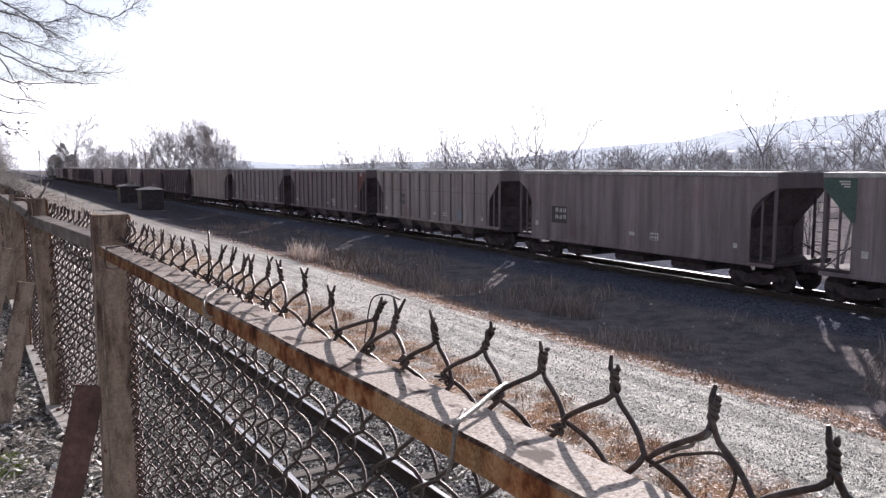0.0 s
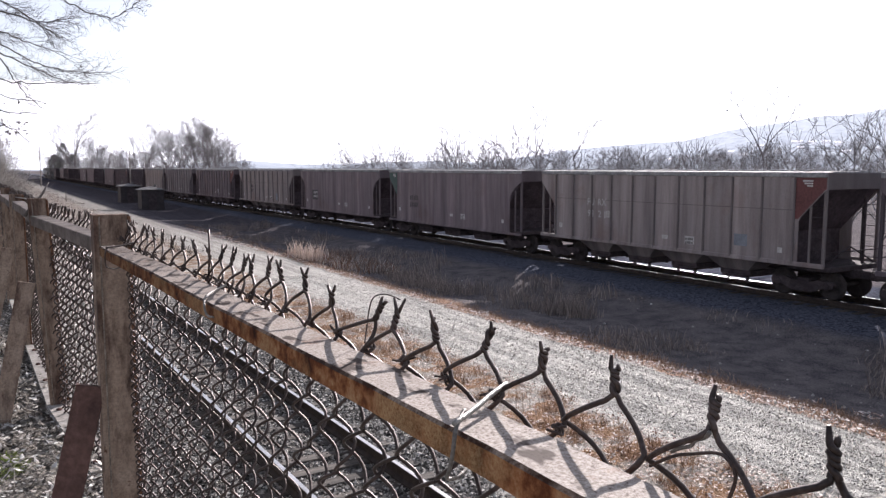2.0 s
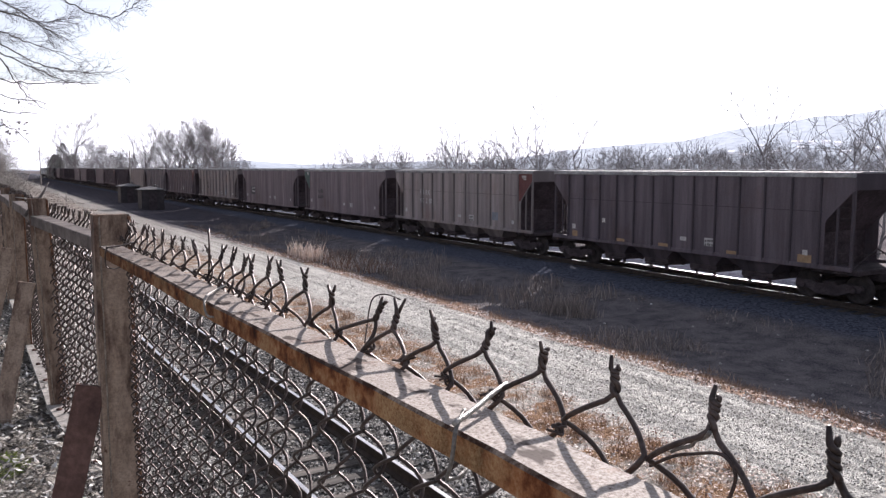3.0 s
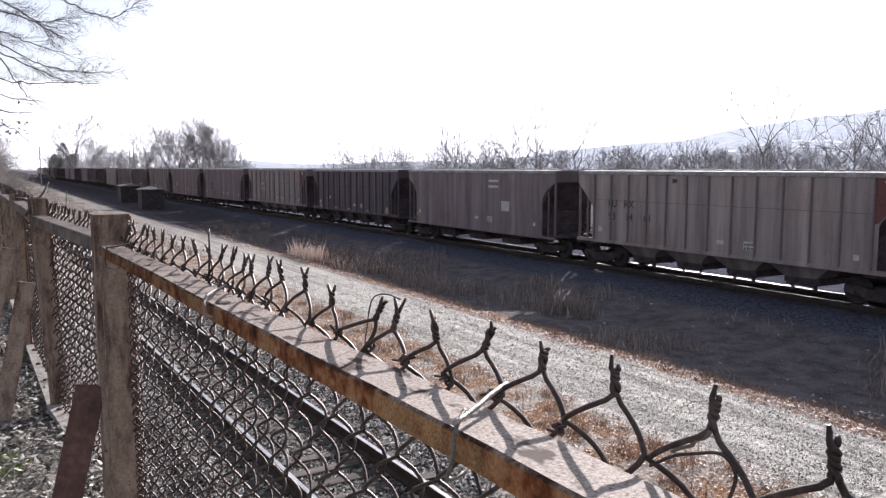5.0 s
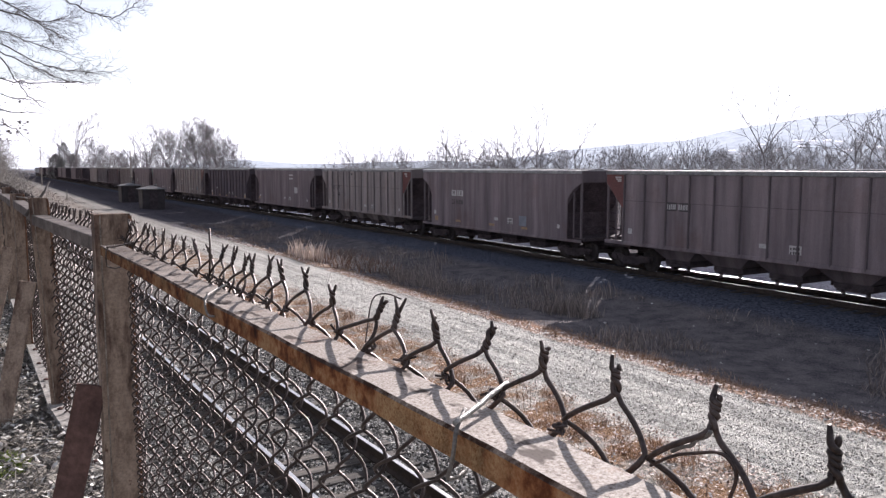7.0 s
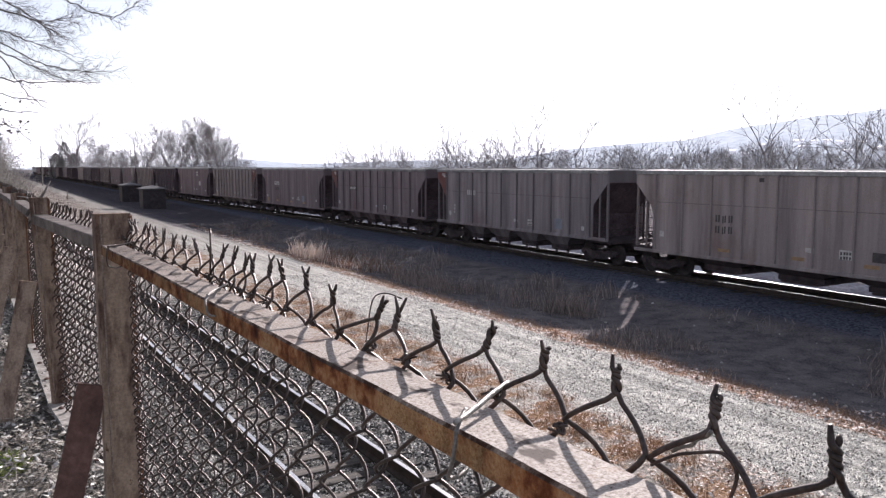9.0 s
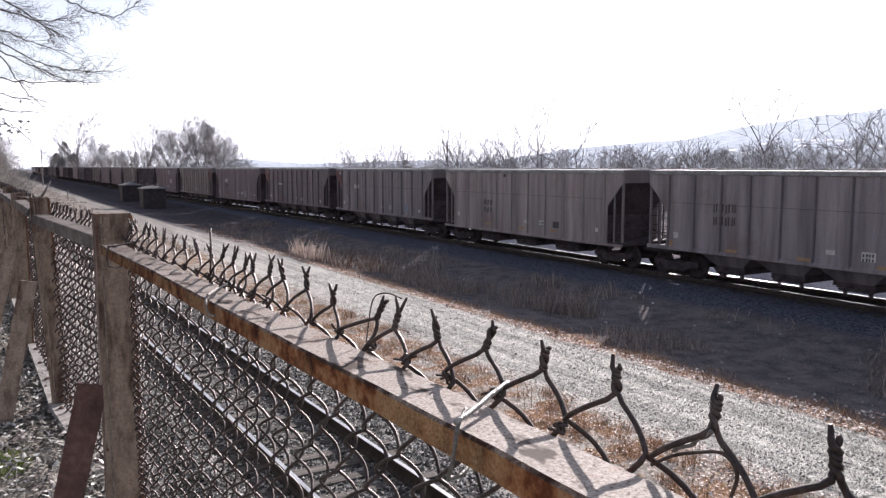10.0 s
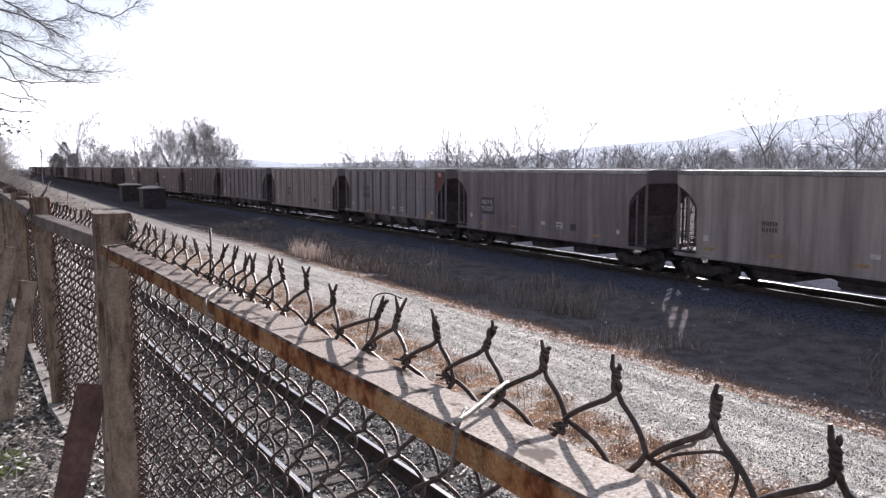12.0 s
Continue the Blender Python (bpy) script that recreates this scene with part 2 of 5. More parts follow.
M_MOSS = island_tones("green_moss", [(0.0, (0.12, 0.17, 0.03)), (1.0, (0.42, 0.50, 0.12))], 0.9)
# far twigs have the distance haze put into their paler colour
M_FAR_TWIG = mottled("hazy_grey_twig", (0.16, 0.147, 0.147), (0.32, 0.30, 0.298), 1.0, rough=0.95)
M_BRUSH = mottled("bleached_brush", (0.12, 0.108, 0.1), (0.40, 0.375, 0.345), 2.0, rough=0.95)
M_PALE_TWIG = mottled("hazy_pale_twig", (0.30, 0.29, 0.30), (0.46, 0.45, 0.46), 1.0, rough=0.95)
M_VERGE = island_tones("bleached_leaf", [(0.0, (0.2, 0.11, 0.08)), (0.4, (0.5, 0.35, 0.28)), (0.65, (0.78, 0.67, 0.6)), (1.0, (0.9, 0.87, 0.83))], 0.7)
M_BARK = mottled("grey_bark", (0.08, 0.07, 0.064), (0.18, 0.16, 0.147), 3.0, rough=0.95, relief=0.5)
M_PALE_BARK = mottled("pale_bark", (0.17, 0.15, 0.135), (0.36, 0.33, 0.30), 2.0, rough=0.95, relief=0.5)
M_TWIG = mottled("brown_twig", (0.07, 0.059, 0.055), (0.15, 0.13, 0.12), 2.0, rough=0.9)
# needles paled well beyond their own green-grey: haze put into the colour
M_NEEDLE = mottled("hazy_evergreen_needles", (0.30, 0.30, 0.29), (0.48, 0.48, 0.46), 1.0, rough=0.9)
M_RAIL = mottled("rail_steel", (0.025, 0.018, 0.015), (0.06, 0.044, 0.036), 6.0, rough=0.75)
M_RAILHEAD = mottled("polished_rail_head", (0.50, 0.49, 0.475), (0.68, 0.665, 0.65), 3.0, rough=0.35, metal=1.0, relief=0.05)
M_MAINHEAD = mottled("mirror_bright_rail_head", (0.72, 0.72, 0.73), (0.86, 0.86, 0.87), 3.0, rough=0.27, metal=1.0, relief=0.04)
M_TIE = mottled("weathered_tie", (0.042, 0.036, 0.031), (0.125, 0.108, 0.092), 4.0, rough=0.9, relief=0.5, vary=0.3, stretch=(0.3, 3.0, 1.0))
M_WIRE = mottled("rusty_wire", (0.04, 0.03, 0.027), (0.12, 0.09, 0.079), 30.0, rough=0.5, metal=0.5, relief=0.3, depth=0.001)
M_BRIGHT_WIRE = mottled("bright_wire", (0.32, 0.30, 0.27), (0.52, 0.49, 0.45), 30.0, rough=0.5, metal=0.5)
M_GREY_WIRE = mottled("dull_grey_wire", (0.16, 0.145, 0.13), (0.32, 0.30, 0.275), 40.0, rough=0.6, metal=0.4)
M_BRACE = mottled("rusted_brace", (0.065, 0.033, 0.027), (0.18, 0.097, 0.077), 8.0, rough=0.85, relief=0.5, depth=0.002)
M_CONCRETE = mottled("pale_concrete", (0.22, 0.20, 0.18), (0.46, 0.43, 0.39), 9.0, rough=0.9, relief=0.4, depth=0.004)


def rail_paint():
    """Pale flaking paint over orange rust, grimier along its length."""
    m, nt, b = material("flaking_paint_over_rust", 0.8, 0.0, 0.12)
    big = noise_node(nt, 14, 6, 0.65)
    fleck = noise_node(nt, 420, 4, 0.8)
    fine = noise_node(nt, 46, 7, 0.68, stretch=(1.0, 0.8, 0.8))
    geo = nt.nodes.new("ShaderNodeNewGeometry")
    sep = nt.nodes.new("ShaderNodeSeparateXYZ")
    nt.links.new(geo.outputs["Normal"], sep.inputs[0])
    rust = ramp(nt, fine.outputs["Fac"], [(0.34, (0.04, 0.014, 0.008)), (0.46, (0.15, 0.05, 0.02)), (0.54, (0.31, 0.13, 0.055)), (0.66, (0.50, 0.31, 0.16))]).outputs[0]
    paint = ramp(nt, fleck.outputs["Fac"], [(0.33, (0.10, 0.072, 0.058)), (0.42, (0.31, 0.26, 0.222)), (0.54, (0.44, 0.385, 0.34)), (0.66, (0.60, 0.54, 0.485))]).outputs[0]
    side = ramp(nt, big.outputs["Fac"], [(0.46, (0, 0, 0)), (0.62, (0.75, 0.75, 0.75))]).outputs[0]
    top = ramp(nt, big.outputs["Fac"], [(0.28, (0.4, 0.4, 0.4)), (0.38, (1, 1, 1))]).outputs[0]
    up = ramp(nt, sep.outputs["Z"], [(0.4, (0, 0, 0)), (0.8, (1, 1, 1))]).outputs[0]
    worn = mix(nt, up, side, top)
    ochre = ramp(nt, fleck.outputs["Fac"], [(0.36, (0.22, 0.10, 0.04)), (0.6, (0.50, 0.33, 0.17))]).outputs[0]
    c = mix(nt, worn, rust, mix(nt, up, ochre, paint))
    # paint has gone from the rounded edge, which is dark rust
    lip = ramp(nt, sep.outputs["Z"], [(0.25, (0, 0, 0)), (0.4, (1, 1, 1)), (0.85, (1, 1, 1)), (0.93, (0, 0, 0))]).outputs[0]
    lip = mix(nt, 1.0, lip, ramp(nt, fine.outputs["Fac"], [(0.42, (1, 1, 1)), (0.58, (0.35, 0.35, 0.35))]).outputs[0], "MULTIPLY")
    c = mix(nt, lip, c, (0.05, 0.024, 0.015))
    # dark rust spots on the top coat, with wire-knot shadows painted into them
    spots = noise_node(nt, 30, 3, 0.5, stretch=(1.7, 0.75, 1.0))
    spot = mix(nt, 1.0, up, ramp(nt, spots.outputs["Fac"], [(0.58, (0, 0, 0)), (0.64, (0.9, 0.9, 0.9))]).outputs[0], "MULTIPLY")
    c = mix(nt, spot, c, (0.055, 0.035, 0.027))
    tc = nt.nodes.new("ShaderNodeTexCoord")
    run = nt.nodes.new("ShaderNodeSeparateXYZ")
    nt.links.new(tc.outputs["Object"], run.inputs[0])
    far = nt.nodes.new("ShaderNodeMapRange")
    far.inputs["From Min"].default_value, far.inputs["From Max"].default_value = 0.35, 1.5
    nt.links.new(run.outputs["Y"], far.inputs["Value"])
    dirt = mix(nt, 1.0, far.outputs[0], ramp(nt, big.outputs["Fac"], [(0.35, (1, 1, 1)), (0.65, (0.7, 0.7, 0.7))]).outputs[0], "MULTIPLY")
    c = mix(nt, dirt, c, mix(nt, 1.0, c, (0.42, 0.39, 0.37), "MULTIPLY"))
    nt.links.new(c, b.inputs["Base Color"])
    bump(nt, b, fine.outputs["Fac"], 0.35, 0.002)
    return m


def post_paint():
    """Worn khaki paint in tall patches over brown rust, barest round the head and along the corners."""
    m, nt, b = material("weathered_post_paint", 0.78, 0.0, 0.3)
    patch = noise_node(nt, 9, 6, 0.62, stretch=(2.2, 2.2, 0.45))
    bloom = noise_node(nt, 34, 6, 0.7, stretch=(1.0, 1.0, 0.55))
    fine = noise_node(nt, 150, 4, 0.7)
    tc = nt.nodes.new("ShaderNodeTexCoord")
    sep = nt.nodes.new("ShaderNodeSeparateXYZ")
    nt.links.new(tc.outputs["Object"], sep.inputs[0])
    head = nt.nodes.new("ShaderNodeMapRange")
    head.inputs["From Min"].default_value, head.inputs["From Max"].default_value = 4.08, 4.2
    head.inputs["To Max"].default_value = 0.16
    nt.links.new(sep.outputs["Z"], head.inputs["Value"])
    bare = nt.nodes.new("ShaderNodeMath")
    bare.operation = "SUBTRACT"
    nt.links.new(patch.outputs["Fac"], bare.inputs[0])
    nt.links.new(head.outputs[0], bare.inputs[1])
    rust = ramp(nt, bloom.outputs["Fac"], [(0.34, (0.045, 0.026, 0.02)), (0.50, (0.12, 0.073, 0.054)), (0.64, (0.21, 0.13, 0.092))]).outputs[0]
    paint = ramp(nt, bloom.outputs["Fac"], [(0.30, (0.17, 0.115, 0.083)), (0.45, (0.29, 0.21, 0.156)), (0.62, (0.395, 0.295, 0.222))]).outputs[0]
    c = mix(nt, ramp(nt, bare.outputs[0], [(0.37, (0, 0, 0)), (0.49, (1, 1, 1))]).outputs[0], rust, paint)
    chips = ramp(nt, bloom.outputs["Fac"], [(0.64, (0, 0, 0)), (0.70, (0.9, 0.9, 0.9))]).outputs[0]
    c = mix(nt, chips, c, (0.10, 0.045, 0.026))
    c = mix(nt, 0.7, c, ramp(nt, fine.outputs["Fac"], [(0.36, (0.65, 0.65, 0.65)), (0.64, (1.2, 1.2, 1.2))]).outputs[0], "MULTIPLY")
    nt.links.new(c, b.inputs["Base Color"])
    bump(nt, b, bloom.outputs["Fac"], 0.4, 0.003)
    return m


M_RAILPAINT, M_POST = rail_paint(), post_paint()
M_RUSTEDGE = mottled("rust_brown_edge", (0.07, 0.033, 0.02), (0.24, 0.115, 0.062), 40.0, rough=0.9, relief=0.4, depth=0.002)
M_PALEEDGE = mottled("worn_pale_edge", (0.12, 0.09, 0.07), (0.42, 0.35, 0.285), 30.0, rough=0.8, relief=0.3, depth=0.001)
M_OLDRAIL = mottled("grimy_brown_rail", (0.05, 0.036, 0.03), (0.19, 0.155, 0.135), 14.0, rough=0.85, relief=0.4, depth=0.002)

# ---- ground: one sheet to the horizon, with the bank on which the fence stands ----
def fence_x(y):
    """The line of the fence; it turns a little at each post."""
    return float(np.interp(y, (-3.0, 1.70, 1.94, 2.95, 4.05, 13.0), (0.426, 0.252, 0.266, 0.180, 0.155, -0.05)))


def mesh_x(y):
    """The fabric runs behind the posts, so it swings out at the first of them."""
    return fence_x(y) + 0.014 * math.exp(-((y - 1.88) / 0.10) ** 2)


def ground_z(x, y):
    bank_top = 3.495 + 0.03 * max(0.0, min(1.0, (2.75 - y) / 0.3)) + max(0.0, min(1.0, (y - 14) / 26)) * 0.9 + max(0.0, min(4.0, (fence_x(y) - 1.0 - x) * 0.10)) * min(1.0, max(0.0, (y - 6) / 14))
    # unseen valley side, added to cut the sky light on the far cars
    k1, k2 = max(0.0, min(1.0, (-4.0 - x) / 36)), max(0.0, min(1.0, (y - 34) / 60))
    bank_top += 27.0 * k1 * k1 * (3 - 2 * k1) * k2 * k2 * (3 - 2 * k2)
    edge = fence_x(max(0.0, min(y, 13))) + 0.02 if y > -50 else 2.0
    low = -0.38
    if x > 20.3:
        k = min(1.0, (x - 20.3) / 1.2)
        low = -0.38 + 0.155 * k
    if x > 28.0:
        low = -0.225 - min(1.0, (x - 28.0) / 9.0) * 1.2
    if 14.0 < x < 20.3:
        low -= 0.22 * math.sin((x - 14.0) / 6.3 * math.pi)
    if 2.0 < x < 6.3:
        low = -0.40 + 0.17 * min(1.0, min(x - 2.0, 6.3 - x) / 0.5)
    k = max(0.0, min(1.0, (x - edge) / (1.15 + 2.2 * max(0.0, min(1.0, (y - 12) / 20)))))
    if y > 60:
        k = max(k, min(1.0, (y - 60) / 60) * max(0.0, min(1.0, (x + 9) / 6)))
    z = bank_top * (1 - k) + low * k
    amp = 0.03 if x < 14 or x > 20 else 0.06
    z += amp * noise.noise((x * 0.9, y * 0.9, 0.0)) + (0.02 * noise.noise((x * 3.1, y * 3.1, 4.0)))
    return z


def axis_steps(lo, hi, fine_lo, fine_hi, fine, grow=1.25):
    out = list(np.arange(fine_lo, fine_hi + 1e-6, fine))
    s, v = fine, out[-1]
    while v < hi:
        s *= grow
        v += s
        out.append(v)
    s, v = fine, out[0]
    while v > lo:
        s *= grow
        v -= s
        out.insert(0, v)
    return out


def ground_sheet():
    xs = axis_steps(-2500, 3000, -1.5, 3.0, 0.15) 
    xs = [x for x in xs if x < 3.0] + list(np.arange(3.0, 31.0, 0.4)) + axis_steps(31.0, 3000, 31.0, 32.0, 1.0)
    ys = axis_steps(-600, 3500, -2.0, 30.0, 0.4, 1.12)
    g = Geo()
    g.v = [(x, y, ground_z(x, y)) for y in ys for x in xs]
    w = len(xs)
    g.f = [(j * w + i, j * w + i + 1, (j + 1) * w + i + 1, (j + 1) * w + i) for j in range(len(ys) - 1) for i in range(w - 1)]
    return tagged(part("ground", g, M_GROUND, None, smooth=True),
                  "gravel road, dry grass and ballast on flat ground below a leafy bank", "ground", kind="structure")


ground = ground_sheet()
# board and pale capping along the foot of the fence
def along_fence(y0, y1, xa, xb, z0, z1):
    p, q = fence_x(y0), fence_x(y1)
    return Geo().add([(p + xa, y0, z0), (p + xb, y0, z0), (p + xb, y0, z1), (p + xa, y0, z1), (q + xa, y1, z0), (q + xb, y1, z0), (q + xb, y1, z1), (q + xa, y1, z1)],
                     [(0, 1, 2, 3), (4, 7, 6, 5), (0, 4, 5, 1), (1, 5, 6, 2), (2, 6, 7, 3), (3, 7, 4, 0)])


kerb = tagged(new("kerb"), "dark kerb boards with a pale capping under the fence", "kerb", kind="structure")
KERB_ENDS = (-1.5, 0.1, 1.70, 1.94, 2.95, 4.05, 6.2, 8.4, 10.6, 12.8)
for ya, yb in zip(KERB_ENDS, KERB_ENDS[1:]):
    part("board", along_fence(ya, yb - 0.006, -0.040, 0.03, 3.0, 3.505), M_BRACE, kerb)
    part("capping", along_fence(ya, yb - 0.006, -0.042, 0.032, 3.505, 3.524), M_CONCRETE, kerb, "pale sunlit capping")


bolt_me = Geo().lathe([(0.009, 0.0), (0.009, 0.005), (0.005, 0.008)], 8, pose(0, 0, 0, 0, -90, 0)).mesh("bolt", M_BRACE)
for i in range(15):
    y = 2.0 + 0.145 * i
    part("bolt", bolt_me, M_BRACE, kerb, "dark bolt head", at=pose(fence_x(y) - 0.01 + 0.012 * math.sin(i * 2.7), y, 3.5235))


# ---- tracks ----
RAIL_SHAPE = [(-0.075, -0.205), (0.075, -0.205), (0.075, -0.185), (0.012, -0.155), (0.012, -0.05), (0.038, -0.04), (0.038, -0.006), (0.03, 0.0),
              (-0.03, 0.0), (-0.038, -0.006), (-0.038, -0.04), (-0.012, -0.05), (-0.012, -0.155), (-0.075, -0.185)]


def swing(y):
    """How far the main line has swung towards the road at y, and its slope there."""
    k = max(0.0, min(1.0, (y - 45.0) / 70.0))
    return 1.6 * k * k * (3 - 2 * k), 1.6 * 6 * k * (1 - k) / 70.0


def track(cx, lean, y0, y1, near_ties, head_tone, label, bent=0.0):
    """Two rails on ties; lean: how far x falls for each metre of y; bent: 1 where the line swings."""
    thing = tagged(new("railway_track"), label, "track", kind="structure")
    line = lambda y: cx - lean * y - bent * swing(y)[0]
    stops = [y0] + [v for v in range(45, 116, 5) if bent] + [y1]

    def sweep(outline):
        g, m = Geo(), len(outline)
        for y in stops:
            g.v += [(line(y) + a, y, c) for a, c in outline]
        for i in range(len(stops) - 1):
            g.f += [(i * m + k, i * m + (k + 1) % m, (i + 1) * m + (k + 1) % m, (i + 1) * m + k) for k in range(m)]
        g.f += [tuple(range(m)), tuple(range(len(stops) * m - 1, len(stops) * m - m - 1, -1))]
        return g

    for sx in (-0.7525, 0.7525):
        rail = part("rail", sweep([(a + sx, c) for a, c in RAIL_SHAPE]), M_RAIL, thing)
        head = sweep([(sx - 0.034, 0.001), (sx + 0.034, 0.001), (sx + 0.031, 0.004), (sx - 0.031, 0.004)])
        part("running_surface", head, head_tone, rail, "polished bright running surface")
    rng = random.Random(3)
    base = Geo().box(-1.3, 1.3, -0.115, 0.115, -0.38, -0.207, 0.012)
    shared = base.mesh("tie", M_TIE)
    rest = Geo()
    y = y0
    while y < y1:
        a = rng.uniform(-0.02, 0.02)
        if near_ties[0] < y < near_ties[1]:
            part("tie", shared, M_TIE, thing, at=pose(line(y) + rng.uniform(-0.04, 0.04), y, rng.uniform(-0.012, 0.0), 0, 0, math.degrees(a)))
        else:
            rest.box(line(y) - 1.3, line(y) + 1.3, y - 0.115, y + 0.115, -0.38, -0.21)
        y += 0.52
    far = part("far_ties", rest, M_TIE, thing)
    tagged(far, kind="stuff")
    return thing


track(4.51, 0.027, -6.0, 160.0, (5.0, 60.0), M_RAILHEAD, "siding track of dark rails on weathered wooden ties")
track(24.50, 0.0, -60.0, 700.0, (8.0, 60.0), M_MAINHEAD, "main line track under the train, bright rail heads", 1.0)


# ---- train ----
CAR_X, SPEED = 24.50, 15.393
M_IRON = mottled("dark_underframe_iron", (0.046, 0.037, 0.04), (0.095, 0.077, 0.081), 3.0, rough=0.9, spec=0.15, relief=0.4)
M_WHEEL = mottled("worn_wheel_steel", (0.036, 0.031, 0.031), (0.07, 0.06, 0.058), 5.0, rough=0.85, spec=0.2)
M_ROOF = mottled("galvanised_roof", (0.20, 0.196, 0.198), (0.36, 0.353, 0.355), 1.2, rough=0.8, metal=0.0, spec=0.2, vary=0.25)
TONES = {
    "grey": ((0.292, 0.26, 0.27), (0.2, 0.176, 0.185), (0.21, 0.159, 0.15)),
    "beige": ((0.345, 0.301, 0.293), (0.242, 0.208, 0.205), (0.245, 0.178, 0.162)),
    "brown": ((0.256, 0.214, 0.224), (0.177, 0.145, 0.154), (0.182, 0.131, 0.126)),
    "dark": ((0.157, 0.132, 0.148), (0.106, 0.089, 0.1), (0.118, 0.086, 0.085)),
}
PAINTS = {k: car_paint("weathered_" + k + "_car_paint", *v) for k, v in TONES.items()}
# darker copies of the car paint: shade on ribs and ends, put into colour
SHADED_PAINTS = {k: car_paint("shaded_" + k + "_rib_paint", *[tuple(0.64 * c for c in q) for q in v]) for k, v in TONES.items()}
# body sheets in the end recesses, their shade put into the dark colour
M_SLOPE = mottled("shaded_slope_sheet", (0.058, 0.046, 0.051), (0.11, 0.087, 0.095), 1.5, rough=0.9, spec=0.15, relief=0.3)
M_RED = mottled("red_corner_paint", (0.125, 0.047, 0.046), (0.175, 0.066, 0.063), 2.0, rough=0.6)
M_GREEN = mottled("green_corner_paint", (0.05, 0.088, 0.08), (0.075, 0.12, 0.108), 2.0, rough=0.6)
M_BLUE = mottled("blue_patch_paint", (0.195, 0.215, 0.25), (0.26, 0.285, 0.325), 3.0, rough=0.6)
M_WHITE = mottled("dusty_white_paint", (0.44, 0.42, 0.41), (0.62, 0.6, 0.58), 6.0, rough=0.6)
M_BLACK = mottled("black_stencil_paint", (0.05, 0.045, 0.046), (0.09, 0.08, 0.08), 6.0, rough=0.6)
M_ORANGE = mottled("orange_reflector", (0.29, 0.19, 0.11), (0.40, 0.26, 0.15), 6.0, rough=0.5)

HALF, END, TOP = 1.54, 7.31, 4.18     # half width, half body length, eave height


def side_outline(smooth):
    if smooth:
        right = [(6.30, 0.96), (6.30, 2.68), (6.36, 2.90), (6.50, 3.09), (6.72, 3.29), (6.98, 3.47), (END, 3.64), (END, TOP)]
    else:
        right = [(6.34, 1.16), (6.34, 2.58), (6.42, 2.72), (7.22, 3.58), (END, 3.63), (END, TOP)]
    return [(-a, b) for a, b in right][::-1] + right


def text_mesh(words, size, material_):
    cu = bpy.data.curves.new("lettering", "FONT")
    cu.body, cu.size, cu.extrude, cu.space_line = words, size, 0.002, 0.95
    tmp = bpy.data.objects.new("lettering", cu)
    scene.collection.objects.link(tmp)
    me = bpy.data.meshes.new_from_object(tmp.evaluated_get(bpy.context.evaluated_depsgraph_get()))
    bpy.data.objects.remove(tmp)
    bpy.data.curves.remove(cu)
    me.materials.clear()
    me.materials.append(material_)
    return me


def bars(rows, h, gap):
    """Rows of plain strokes that stand for lettering: the place of each in (y, z) and its width."""
    z = 0.0
    for row in rows:
        y = 0.0
        for n, w in enumerate(row):
            w *= (0.5, 0.62, 0.46, 0.56)[(n + len(row)) % 4]
            yield y, z, w * 0.36
            yield y + w * 0.66, z - 0.12 * h * (n % 2), w * 0.34
            y += w + gap
        z -= h * 1.55


def stroke(car, x, y, z, w, h, mat):
    part("stroke", Geo().box(-0.004, 0.004, 0, w, -h, 0), mat, car, at=pose(x, y, z))


def truck_geo():
    """The meshes of a truck: side frame, wheelset, bolster."""
    frame_g = Geo()
    frame_g.prism([(-1.16, 0.52), (-1.10, 0.62), (-0.55, 0.64), (-0.38, 0.56), (0.38, 0.56), (0.55, 0.64), (1.10, 0.62), (1.16, 0.52), (1.10, 0.40), (0.75, 0.38),
                   (0.38, 0.22), (-0.38, 0.22), (-0.75, 0.38), (-1.10, 0.40)], -0.07, 0.07, "x")
    for s in (-0.885, 0.885):
        frame_g.lathe([(0.06, -0.13), (0.11, -0.12), (0.11, 0.0)], 10, pose(0, s, 0.46))
    for s in (-0.2, -0.07, 0.07, 0.2):
        frame_g.lathe([(0.055, -0.11), (0.055, 0.11)], 8, pose(0, s, 0.40, 0, 90, 0))
    wheel = Geo()
    for sx in (-1, 1):
        wheel.lathe([(0.14, sx * 0.66), (0.40, sx * 0.69), (0.485, sx * 0.685), (0.485, sx * 0.70), (0.457, sx * 0.715), (0.452, sx * 0.80), (0.40, sx * 0.815), (0.36, sx * 0.785), (0.16, sx * 0.80), (0.12, sx * 0.84)], 24)
        for k in range(3):
            wheel.lathe([(0.022, sx * 0.79), (0.022, sx * 0.822)], 6, pose(0, 0.27 * math.cos(k * 2.094), 0.27 * math.sin(k * 2.094)))
    wheel.lathe([(0.08, -1.02), (0.085, -0.8), (0.085, 0.8), (0.08, 1.02)], 10)
    bol = Geo().box(-1.0, 1.0, -0.22, 0.22, 0.42, 0.66, 0.03)
    return frame_g.mesh("side_frame", M_IRON), wheel.mesh("wheelset", M_WHEEL, True), bol.mesh("bolster", M_IRON)


FRAME_ME, WHEEL_ME, BOLSTER_ME = truck_geo()
COUPLER_ME = Geo().box(-0.09, 0.09, 0.0, 0.42, 0.72, 0.98, 0.03).box(-0.15, 0.12, 0.38, 0.56, 0.70, 1.0, 0.05).mesh("coupler", M_IRON)


